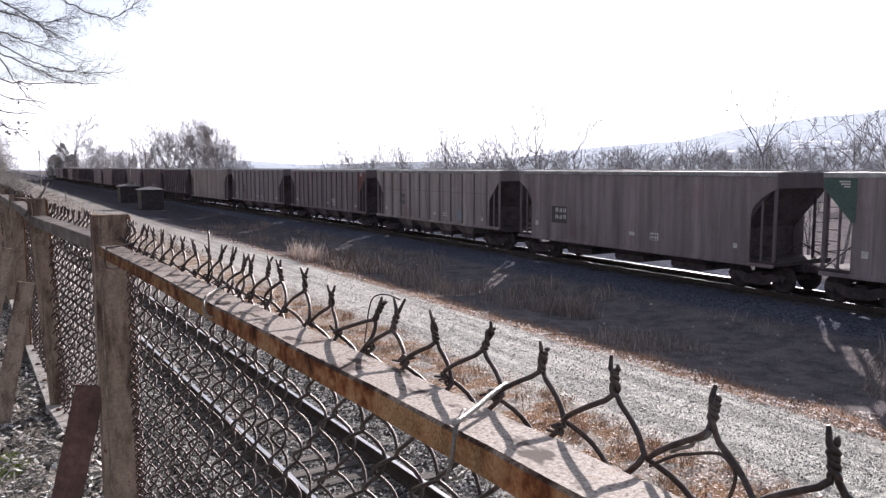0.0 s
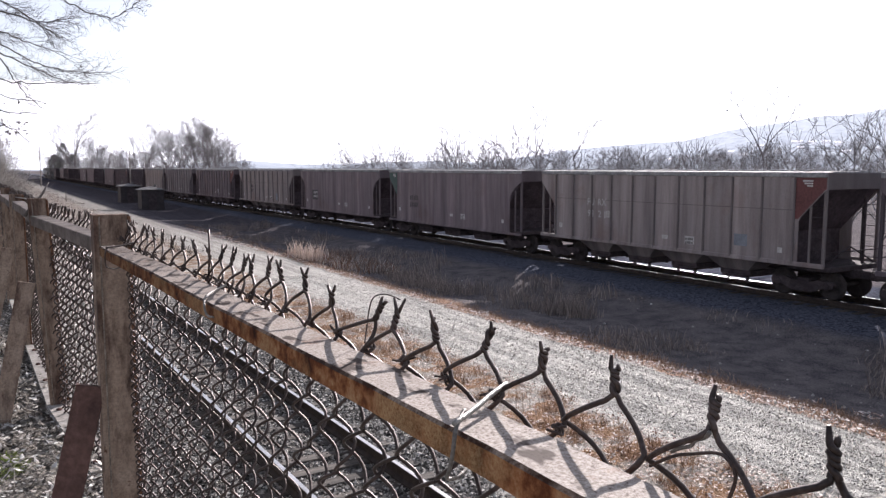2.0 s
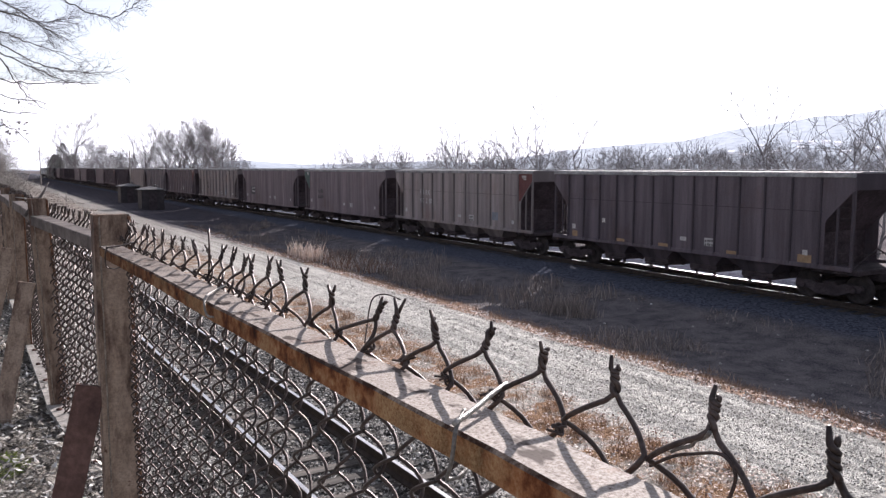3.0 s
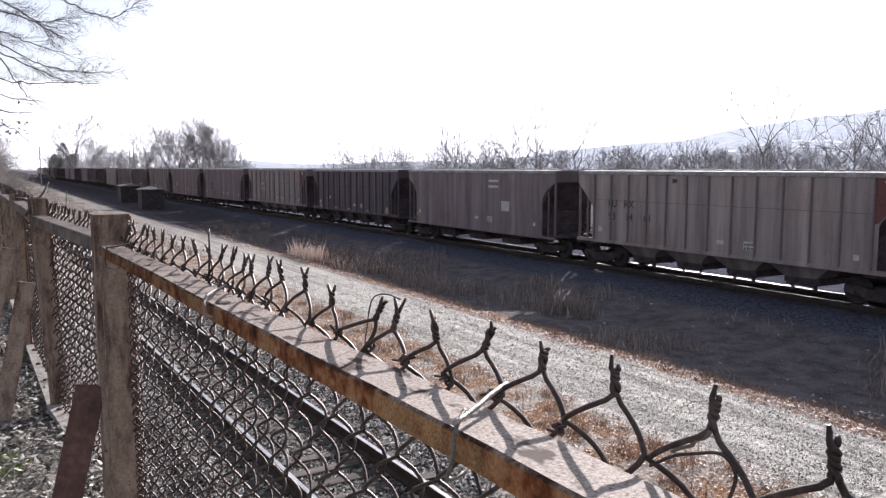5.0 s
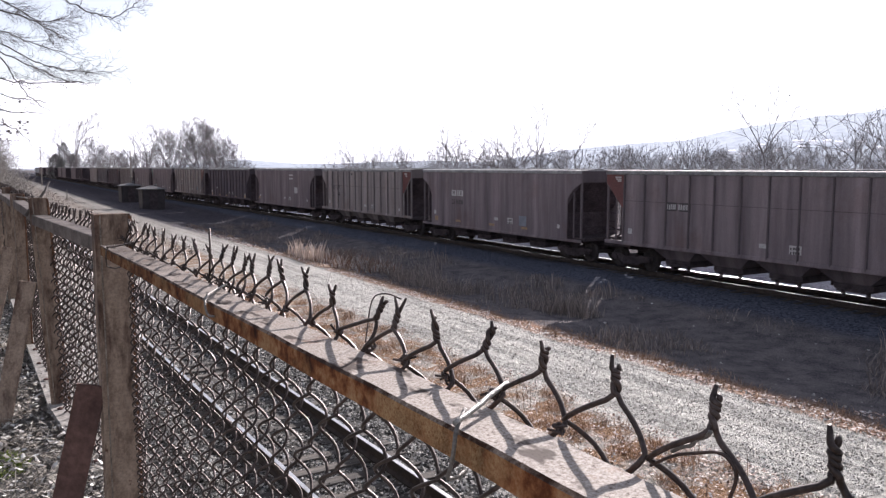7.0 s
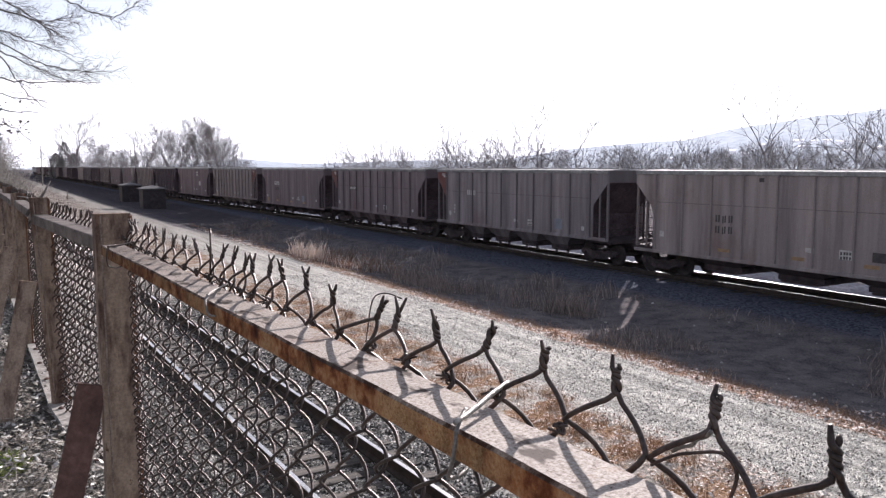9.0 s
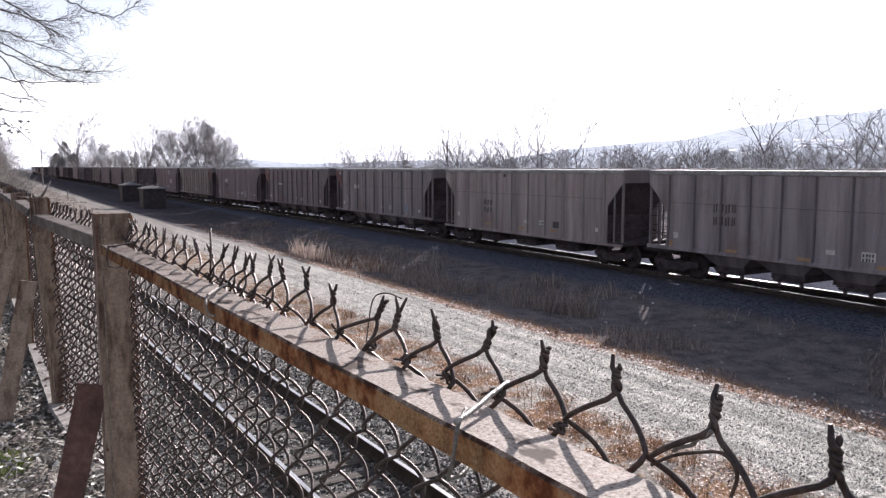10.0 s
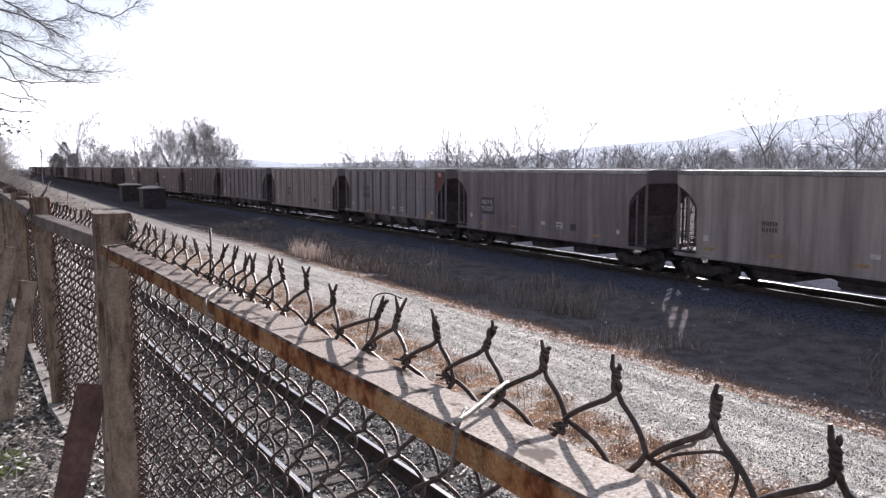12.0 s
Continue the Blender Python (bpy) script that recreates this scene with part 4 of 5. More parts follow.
def barb_y(k):
    """Where along the fence the k-th barb stands; the spacing is uneven."""
    y = -0.8954 + PITCH * (k + 0.5)
    return y + float(np.interp(y, [0.18, 0.25, 0.318, 0.384, 0.449, 0.515, 0.58, 0.71, 0.78, 0.84, 0.909, 0.974, 1.04, 1.105, 1.171, 1.237],
                          [0, 0, 0.006, 0.008, 0.003, -0.006, -0.009, -0.012, -0.005, 0, -0.019, -0.023, -0.045, -0.069, -0.086, -0.092]))


def picket(i, foot=3.50):
    """One zigzag wire; wires 2k and 2k+1 meet in a twisted barb."""
    first = i % 2 == 0
    k = i // 2
    yj = barb_y(k)
    r = random.Random(500 + k)
    top = 4.2165 + r.uniform(-0.003, 0.003) - (0.012 if yj > 1.86 else 0.0)
    lean_y, lean_x, length = r.uniform(-0.0035, 0.0035), r.uniform(-0.004, 0.006), r.uniform(0.0145, 0.0175)
    if r.random() < 0.10 and k > 25:
        lean_y += r.choice((-0.012, 0.012))
    bent = {23: -0.036, 29: -0.012, 31: 0.01}.get(k, 0.0)     # barbs pushed out of line
    if k == 23:
        lean_y, lean_x = -0.009, 0.003
    w = PITCH / 2
    sgn = -1 if first else 1
    path = []
    # prong, then the twist downwards
    ph = 0.0 if first else math.pi
    tip = r.uniform(0.0, 0.003) if first else r.uniform(0.004, 0.009)
    splay = r.uniform(0.0004, 0.0014)
    if k > 21 and k != 23:
        tip, splay = r.uniform(0.005, 0.010), r.uniform(0.0022, 0.005)
    steps = 14
    turns = r.uniform(2.4, 3.4) if k > 19 else r.uniform(3.4, 4.2)
    for s in range(steps + 1):
        f = s / steps
        z = top + length * (1 - f)
        a = ph + (f + 0.12 * math.sin(f * 6 + k)) * turns * math.pi
        if s == 0:
            path.append((mesh_x(yj) + lean_x * 1.3 + 0.003 * math.cos(a), yj + bent + lean_y * 1.25 + sgn * splay, top + length + tip))
        loose = WIRE * (0.92 + 0.5 * max(0.0, 0.25 - f) * 4 * r.random())
        path.append((mesh_x(yj) + lean_x * (1 - f) + loose * math.cos(a), yj + bent + lean_y * (1 - f) + loose * math.sin(a), z))
    wx, wy, wz = warp(yj, top)
    path = [(a + wx, b + wy, c + wz) for a, b, c in path]
    z, s = top, 0
    half = DROP / 2
    while z > foot:
        # from the joint out to the side, then back
        step = 0.0235 if s == 0 else half
        for q in range(1, 7):
            f = q / 6
            if s % 2 == 0:
                uu = 0.78 * math.sin(f * math.pi / 2) + 0.22 * f
            else:
                uu = 0.78 * math.cos(f * math.pi / 2) + 0.22 * (1 - f)
            if s == 0:
                uu = 0.35 * math.sin(f * math.pi / 2) + 0.65 * f
            uu = uu * 1.10 - 0.05
            weave = (0.002 if s == 0 else 0.009) * math.sin(math.pi * f) * (1 if sgn * (1 if s % 2 == 0 else -1) < 0 else -1)
            near = -0.010 * (f if s == 0 else (1 - f) if s == 1 else 0.0)
            path.append(strand_point(yj + sgn * w * uu + (bent * (1 - f) if s == 0 else 0.0), z - step * f, weave + near))
        z -= step
        s += 1
    return path


NEAR_PICKETS = 100
rest = Geo()
for i in range(2 * int(13.2 / PITCH)):
    path = picket(i)
    if i < NEAR_PICKETS and i > 16:
        g = Geo().tube(path, [WIRE * 0.62, WIRE * 0.95] + [WIRE] * (len(path) - 2), 6)
        part("fence_wire", g, M_WIRE, fence, smooth=True)
    else:
        rest.tube(path, WIRE * (1.5 if i > 84 else 1.0), 4 if i > 160 else 5)
ob = part("fence_fabric", rest, M_WIRE, fence, smooth=True)
tagged(ob, "zigzag fence wire, dark with rust", kind="stuff")
def rounded(path, times=2):
    """Cuts the corners of a path."""
    pts = [Vector(p) for p in path]
    for _ in range(times):
        cut = [pts[0]]
        for p, q in zip(pts, pts[1:]):
            cut += [p.lerp(q, 0.25), p.lerp(q, 0.75)]
        pts = cut + [pts[-1]]
    return pts


# tie wires round the top rail: a strand over the top, a loop down the front
for y, bright in ((0.385, True), (1.60, False), (-0.3, False)):
    x = fence_x(y) - 0.062
    over_top = [(x - 0.003, y, 4.1955), (x + 0.02, y + 0.014, 4.1965), (x + 0.045, y + 0.03, 4.199), (x + 0.064, y + 0.04, 4.201)]
    front = [(x + 0.012, y + 0.012, 4.1985), (x - 0.004, y - 0.003, 4.194), (x - 0.006, y - 0.004, 4.18), (x - 0.005, y + 0.002, 4.166), (x - 0.002, y + 0.012, 4.155), (x + 0.02, y + 0.024, 4.150), (x + 0.055, y + 0.05, 4.165)]
    part("tie_wire", Geo().tube(rounded(over_top, 1), 0.0018, 6), M_BRIGHT_WIRE if bright else M_WIRE, fence, "bright tie wire" if bright else "", smooth=True)
    part("tie_wire", Geo().tube(rounded(front), 0.0014, 6), M_GREY_WIRE if bright else M_WIRE, fence, smooth=True)


# a spare length of wire wound into the fabric near the rail's end
part("tie_wire", Geo().tube(rounded([(0.3013, 0.2884, 4.189), (0.3019, 0.2733, 4.1999), (0.3025, 0.2573, 4.206), (0.303, 0.244, 4.2111), (0.3033, 0.2363, 4.2065), (0.3033, 0.2344, 4.2001), (0.3032, 0.2381, 4.1896)]), 0.0010, 6), M_WIRE, fence, smooth=True)

# scraps of wire wound round the crossings that lie on the rail, an upright stray end and a thin loop
for i in range(18, 44):
    for j in range(2 if i > 18 else 1):
        r = random.Random(900 + i * 3 + j)
        y = (barb_y(i) + barb_y(i + 1)) / 2 + r.uniform(-0.003, 0.003)
        c = Vector((fence_x(y) - 0.0095, y, 4.193 + r.uniform(-0.002, 0.003)))
        n, ph = r.randint(8, 13), r.uniform(0, 6.28)
        path = [c + Vector((r.uniform(-0.010, -0.003), r.uniform(-0.007, 0.007), r.uniform(-0.003, 0.001)))]
        for k in range(n):
            a = ph + k * r.uniform(0.8, 1.05)
            path.append(c + Vector((0.0026 * math.cos(a), 0.0014 * math.sin(a) + 0.0004 * (k - n / 2), 0.003 * math.sin(a) + r.uniform(-0.001, 0.001))))
        path.append(c + Vector((r.uniform(-0.008, 0.006), r.uniform(-0.010, 0.010), r.uniform(-0.002, 0.007))))
        part("tie_wire", Geo().tube(rounded(path, 1), r.uniform(0.0008, 0.0012), 5), M_WIRE, fence, smooth=True)
# a grey length of wire lying over the rail and hooked down its front
for k in range(2):
    hook = [(0.300, 1.078 + 0.012 * k, 4.203), (0.285, 1.05, 4.1985), (0.262, 1.013 - 0.004 * k, 4.1945), (0.235, 0.966, 4.1935 + 0.002 * k), (0.221, 0.938, 4.195), (0.2145, 0.922, 4.19), (0.214, 0.916 + 0.004 * k, 4.181), (0.2145, 0.905, 4.176), (0.2165, 0.888, 4.178 + 0.004 * k)]
    part("tie_wire", Geo().tube(rounded(hook if k == 0 else hook[:5]), 0.0014, 6), M_GREY_WIRE, fence, "dull grey tie wire", smooth=True)
part("tie_wire", Geo().tube([(0.268, 1.118, 4.19), (0.270, 1.116, 4.23), (0.270, 1.117, 4.262)], 0.0014, 6), M_WIRE, fence, smooth=True)
part("tie_wire", Geo().tube(rounded([(0.298, 0.575, 4.238), (0.297, 0.60, 4.240), (0.296, 0.625, 4.234), (0.296, 0.634, 4.22), (0.293, 0.632, 4.205), (0.285, 0.62, 4.193)]), 0.0007, 5), M_WIRE, fence, smooth=True)


part("tie_wire", Geo().tube(rounded([(0.305, 0.277, 4.200), (0.303, 0.2706, 4.2045), (0.306, 0.2643, 4.2071), (0.303, 0.2609, 4.2118), (0.306, 0.2563, 4.2138), (0.304, 0.2519, 4.2184)]), 0.0013, 5), M_GREY_WIRE, fence, "dull grey tie wire", smooth=True)


# ---- trees ----
def branch(g, start, d, length, radius, level, rng, droop=0.0, kids=5, wander=0.25, min_r=0.004, fan=(0.45, 0.95)):
    """A slender limb that bends steadily one way, thins, and carries smaller ones on alternate sides."""
    n = 6 if level > 1 else (4 if level == 1 else 3)
    p, path, radii = Vector(start), [Vector(start)], [radius]
    d = Vector(d).normalized()
    bend = Vector((rng.gauss(0, 1), rng.gauss(0, 1), rng.gauss(0, 0.5))) * wander * 0.45
    marks = []
    for i in range(n):
        d = (d + bend + Vector((rng.gauss(0, wander), rng.gauss(0, wander), rng.gauss(0, wander) * 0.6 - droop)) * 0.6).normalized()
        p = p + d * (length / n)
        path.append(p.copy())
        radii.append(max(min_r * 0.5, radius * (1 - 0.75 * (i + 1) / n)))
        marks.append((p.copy(), d.copy(), radii[-1]))
    g.tube(path, radii, 5 if level >= 3 else (4 if level == 2 else 3), cap=False)
    if level <= 0:
        return
    turn = rng.uniform(0, 6.283)
    for i in range(kids):
        f = 0.18 + 0.8 * (i + rng.uniform(0.1, 0.9)) / kids
        q, e, r = marks[min(n - 1, int(f * n))]
        turn += 2.4 + rng.uniform(-0.4, 0.4)
        side = e.orthogonal().normalized()
        side.rotate(Matrix.Rotation(turn, 3, e))
        ang = rng.uniform(*fan)
        nd = e * math.cos(ang) + side * math.sin(ang) + Vector((0, 0, 0.12 - droop))
        branch(g, q, nd, length * (0.82 - 0.45 * f) * rng.uniform(0.75, 1.1), max(min_r, r * 0.72), level - 1, rng, droop, kids, wander, min_r, fan)


def bare_tree(seed, height, spread=0.8, trunk_r=0.14, levels=3, kids=5, forks=1, bark=None, label="", min_r=0.008, fan=(0.3, 0.65), low=0.3, wander=0.10):
    """A leafless tree: one or more stems, limbs that climb outwards, finer and finer twigs."""
    rng = random.Random(seed)
    tree = tagged(new("bare_tree"), label, "tree", "bare trees along the line")
    trunk, crown = Geo(), Geo()
    for f in range(forks):
        many = forks > 1
        a0 = 6.283 * f / forks + rng.uniform(-0.4, 0.4)
        tilt = rng.uniform(0.2, 0.55) if many else rng.uniform(0.0, 0.12)
        d = Vector((math.cos(a0) * tilt, math.sin(a0) * tilt, 1)).normalized()
        p, n = Vector((math.cos(a0) * 0.15 * many, math.sin(a0) * 0.15 * many, -0.4)), 8
        path, radii = [p.copy()], [trunk_r]
        tall = height * rng.uniform(0.58, 0.82) if many else height * 0.7
        for i in range(n):
            d = (d + Vector((rng.gauss(0, 0.06), rng.gauss(0, 0.06), 0.03))).normalized()
            p = p + d * (tall / n)
            path.append(p.copy())
            radii.append(trunk_r * (1 - 0.88 * (i + 1) / n))
        trunk.tube(path, radii, 7, cap=False)
        for i in range(max(2, int(low * n)), n + 1):
            for k in range(1 if i < n else 3):
                a = rng.uniform(0, 6.283)
                nd = Vector((math.cos(a) * spread, math.sin(a) * spread, rng.uniform(0.6, 1.1))) + d * 0.4
                branch(crown, path[i], nd, height * rng.uniform(0.36, 0.58) * (1.15 - 0.5 * i / n), max(min_r * 2, radii[i] * 0.75), levels - 1, rng, -0.04, kids, wander, min_r, fan)
    part("trunk", trunk, bark or M_BARK, tree, smooth=True)
    tagged(part("crown", crown, bark or M_TWIG, tree), kind="stuff")
    return tree


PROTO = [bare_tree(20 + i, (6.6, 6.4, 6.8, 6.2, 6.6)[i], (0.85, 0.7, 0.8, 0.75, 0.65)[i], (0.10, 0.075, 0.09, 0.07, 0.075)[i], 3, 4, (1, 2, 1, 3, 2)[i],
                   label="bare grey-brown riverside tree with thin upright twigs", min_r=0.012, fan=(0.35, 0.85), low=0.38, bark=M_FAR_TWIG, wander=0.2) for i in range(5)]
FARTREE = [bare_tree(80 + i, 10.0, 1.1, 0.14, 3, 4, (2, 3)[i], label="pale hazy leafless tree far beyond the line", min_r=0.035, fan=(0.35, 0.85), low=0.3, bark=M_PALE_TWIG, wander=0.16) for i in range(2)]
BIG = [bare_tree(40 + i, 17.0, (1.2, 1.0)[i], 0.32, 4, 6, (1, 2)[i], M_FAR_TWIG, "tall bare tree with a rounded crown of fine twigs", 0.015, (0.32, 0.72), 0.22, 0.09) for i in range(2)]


def plant(src, x, y, scale, turn, z=None):
    zz = ground_z(x, y) if z is None else z
    return copy_thing(src, Matrix.Translation((x, y, zz)) @ Matrix.Rotation(turn, 4, "Z") @ Matrix.Scale(scale, 4))


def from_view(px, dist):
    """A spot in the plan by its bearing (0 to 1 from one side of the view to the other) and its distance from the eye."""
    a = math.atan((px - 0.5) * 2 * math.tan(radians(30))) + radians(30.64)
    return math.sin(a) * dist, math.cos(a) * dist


rng = random.Random(77)
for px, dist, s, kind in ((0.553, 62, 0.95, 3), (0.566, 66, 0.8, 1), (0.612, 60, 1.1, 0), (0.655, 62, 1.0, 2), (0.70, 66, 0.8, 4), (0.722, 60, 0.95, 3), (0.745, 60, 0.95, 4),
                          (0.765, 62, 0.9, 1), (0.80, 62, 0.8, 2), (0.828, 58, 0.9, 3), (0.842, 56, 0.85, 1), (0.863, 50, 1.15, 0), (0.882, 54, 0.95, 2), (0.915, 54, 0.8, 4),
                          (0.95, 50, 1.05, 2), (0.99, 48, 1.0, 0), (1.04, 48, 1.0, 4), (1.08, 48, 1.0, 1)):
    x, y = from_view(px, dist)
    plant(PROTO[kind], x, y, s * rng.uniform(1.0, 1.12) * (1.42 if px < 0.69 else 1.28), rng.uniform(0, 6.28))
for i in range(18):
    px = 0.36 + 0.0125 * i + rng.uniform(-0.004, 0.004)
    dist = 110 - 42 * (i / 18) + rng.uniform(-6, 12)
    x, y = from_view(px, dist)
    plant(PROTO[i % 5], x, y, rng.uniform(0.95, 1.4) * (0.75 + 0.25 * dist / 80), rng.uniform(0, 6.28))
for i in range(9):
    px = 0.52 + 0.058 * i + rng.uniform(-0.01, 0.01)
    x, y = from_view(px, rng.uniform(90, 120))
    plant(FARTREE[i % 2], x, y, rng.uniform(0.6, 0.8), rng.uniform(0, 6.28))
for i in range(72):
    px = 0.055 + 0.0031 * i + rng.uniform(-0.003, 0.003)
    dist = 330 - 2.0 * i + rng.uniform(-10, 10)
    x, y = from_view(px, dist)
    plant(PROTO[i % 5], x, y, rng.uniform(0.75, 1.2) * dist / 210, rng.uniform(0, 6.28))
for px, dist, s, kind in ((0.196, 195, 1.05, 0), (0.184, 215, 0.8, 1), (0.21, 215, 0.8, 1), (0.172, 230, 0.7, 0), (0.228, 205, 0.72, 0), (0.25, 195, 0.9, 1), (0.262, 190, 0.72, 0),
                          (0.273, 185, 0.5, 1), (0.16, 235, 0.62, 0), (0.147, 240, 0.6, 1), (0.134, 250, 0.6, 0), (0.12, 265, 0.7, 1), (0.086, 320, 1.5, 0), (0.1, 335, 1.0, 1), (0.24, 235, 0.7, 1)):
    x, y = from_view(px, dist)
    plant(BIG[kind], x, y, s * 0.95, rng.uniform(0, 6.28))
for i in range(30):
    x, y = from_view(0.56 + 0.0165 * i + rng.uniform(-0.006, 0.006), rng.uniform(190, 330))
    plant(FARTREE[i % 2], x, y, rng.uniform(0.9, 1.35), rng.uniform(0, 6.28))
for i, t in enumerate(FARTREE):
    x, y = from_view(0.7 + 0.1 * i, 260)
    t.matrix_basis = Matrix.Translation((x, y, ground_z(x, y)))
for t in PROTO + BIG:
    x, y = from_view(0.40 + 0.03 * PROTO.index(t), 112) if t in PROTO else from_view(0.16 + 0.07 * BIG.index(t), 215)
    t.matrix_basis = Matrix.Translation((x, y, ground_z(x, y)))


def evergreen(seed, height):
    rng = random.Random(seed)
    tree = tagged(new("evergreen_tree"), "dark rounded evergreen tree beyond the train", "tree")
    part("trunk", Geo().tube([(0, 0, -0.5), (0.1, 0, height * 0.5), (0, 0, height * 0.95)], [0.25, 0.18, 0.04], 7), M_BARK, tree)
    g = Geo()
    for i in range(2600):
        h = rng.uniform(0.06, 1.0)
        r = height * 0.44 * (1 - h) ** 0.6 * rng.uniform(0.3, 1.0) * (1 + 0.3 * noise.noise((seed * 0.7, math.floor(h * 9) * 0.9, h * 3)))
        a = rng.uniform(0, 6.283)
        r *= 1 + 0.35 * noise.noise((math.cos(a) * 1.6, math.sin(a) * 1.6, h * 5 + seed))
        c = Vector((math.cos(a) * r, math.sin(a) * r, h * height))
        s = rng.uniform(0.12, 0.34)
        d = Vector((math.cos(a), math.sin(a), rng.uniform(-0.2, 0.5))).normalized()
        e = d.orthogonal().normalized() * s * 0.5
        f = d.cross(e)
        g.add([c - d * s, c + e, c + d * s, c - e, c + f, c - f], [(0, 1, 2, 3), (0, 4, 2, 5)])
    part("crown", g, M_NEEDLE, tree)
    return tree


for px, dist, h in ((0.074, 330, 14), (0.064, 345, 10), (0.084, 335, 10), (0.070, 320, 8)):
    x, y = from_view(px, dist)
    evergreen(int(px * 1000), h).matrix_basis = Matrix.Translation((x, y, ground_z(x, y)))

# overhanging tree on the bank, its limbs reaching over the fence
rng = random.Random(5)
over = tagged(new("overhanging_tree"), "leafless tree on the bank with long drooping limbs", "tree")
trunk, limbs = Geo(), Geo()
trunk.tube([(-3.4, 9.5, 3.2), (-3.3, 9.4, 5.2), (-3.35, 9.3, 7.5), (-3.2, 9.2, 10.0), (-3.3, 9.2, 13.0)], [0.24, 0.2, 0.17, 0.12, 0.04], 9, cap=False)


def long_limb(path, r0, n_side, reach, seed):
    rr = random.Random(seed)
    pts = [Vector(p) for p in path]
    full = []
    for i in range(len(pts) - 1):
        for k in range(5):
            q = pts[i].lerp(pts[i + 1], k / 5)
            full.append(q + Vector((rr.gauss(0, 0.007), rr.gauss(0, 0.007), rr.gauss(0, 0.007))))
    full.append(pts[-1])
    m = len(full)
    limbs.tube(full, [0.19 * r0 * (1 - 0.9 * i / (m - 1)) + 0.0025 for i in range(m)], 6, cap=False)
    for k in range(int(n_side * (1.1 if path[-1][2] > 5.5 else 0.6))):
        i = int(rr.uniform(0.42, 0.98) * (m - 1))
        d = (full[min(i + 1, m - 1)] - full[i - 1]).normalized()
        nd = d + Vector((rr.uniform(-0.1, 0.4), rr.uniform(-0.6, 0.6), rr.uniform(-0.4, 0.28)))
        branch(limbs, full[i], nd, reach * rr.uniform(0.32, 0.7), 0.0034, 2, rr, 0.02, 5, 0.16, 0.0015)


for seed, (root, reach, n_side, path) in enumerate((
        (6.3, 0.5, 18, [(-0.1, 5.65), (0.19, 5.58), (0.48, 5.42), (0.74, 5.35), (1.2, 5.35)]),
        (6.2, 0.42, 14, [(-0.1, 5.59), (0.18, 5.52), (0.43, 5.39), (0.73, 5.27), (0.94, 5.22)]),
        (5.6, 0.4, 12, [(-0.12, 5.25), (0.17, 5.22), (0.47, 5.19), (0.78, 5.22), (1.06, 5.22)]),
        (6.3, 0.36, 10, [(0.04, 5.56), (0.18, 5.43), (0.29, 5.24), (0.39, 5.08), (0.62, 4.91)]),
        (5.4, 0.35, 9, [(-0.08, 5.11), (0.16, 5.08), (0.36, 5.04), (0.57, 5.02)]),
        (7.6, 0.4, 11, [(0.0, 6.6), (0.33, 6.35), (0.72, 6.06), (0.98, 5.95), (1.22, 5.91), (1.39, 6.01), (1.48, 6.1)]),
        (6.6, 0.5, 16, [(-0.03, 5.93), (0.2, 5.9), (0.5, 5.83), (0.76, 5.85)]),
        (5.2, 0.3, 8, [(-0.04, 4.95), (0.15, 4.92), (0.45, 4.91), (0.56, 4.91)]),
        (5.0, 0.25, 8, [(-0.05, 4.82), (0.15, 4.77), (0.29, 4.73), (0.41, 4.55)]),
        (6.8, 0.5, 16, [(-0.07, 6.09), (0.21, 6.01), (0.45, 5.87), (0.7, 5.71)]),
        (6.4, 0.45, 14, [(-0.04, 5.77), (0.2, 5.72), (0.44, 5.62), (0.8, 5.53)]))):
    y = 9.0 + 0.12 * math.sin(seed * 2.1)
    long_limb([(-3.3, 9.3, root), (-1.6, 9.15, root * 0.45 + path[0][1] * 0.55)] + [(a, y, z) for a, z in path], 0.045, n_side, reach, seed + 1)
part("trunk", trunk, M_BARK, over, smooth=True)
tagged(part("crown", limbs, M_TWIG, over), kind="stuff")
g = Geo()
for i in range(150):
    band = rng.choice((4.62, 4.70, 4.74, 4.80, 4.91, 4.97))
    c = Vector((-0.1 + 0.48 * rng.random() ** 1.5, 9.0 + rng.uniform(-0.2, 0.2), band + rng.gauss(0, 0.02)))
    a, b = Vector((rng.uniform(-1, 1), rng.uniform(-1, 1), rng.uniform(-1, 0.2))).normalized() * rng.uniform(0.015, 0.028), Vector((rng.uniform(-1, 1), rng.uniform(-1, 1), rng.uniform(-1, 1))).normalized() * 0.014
    g.add([c - a, c + b, c + a, c - b], [(0, 1, 2, 3)])
tagged(part("withered_leaves", g, M_TWIG, over), kind="stuff")

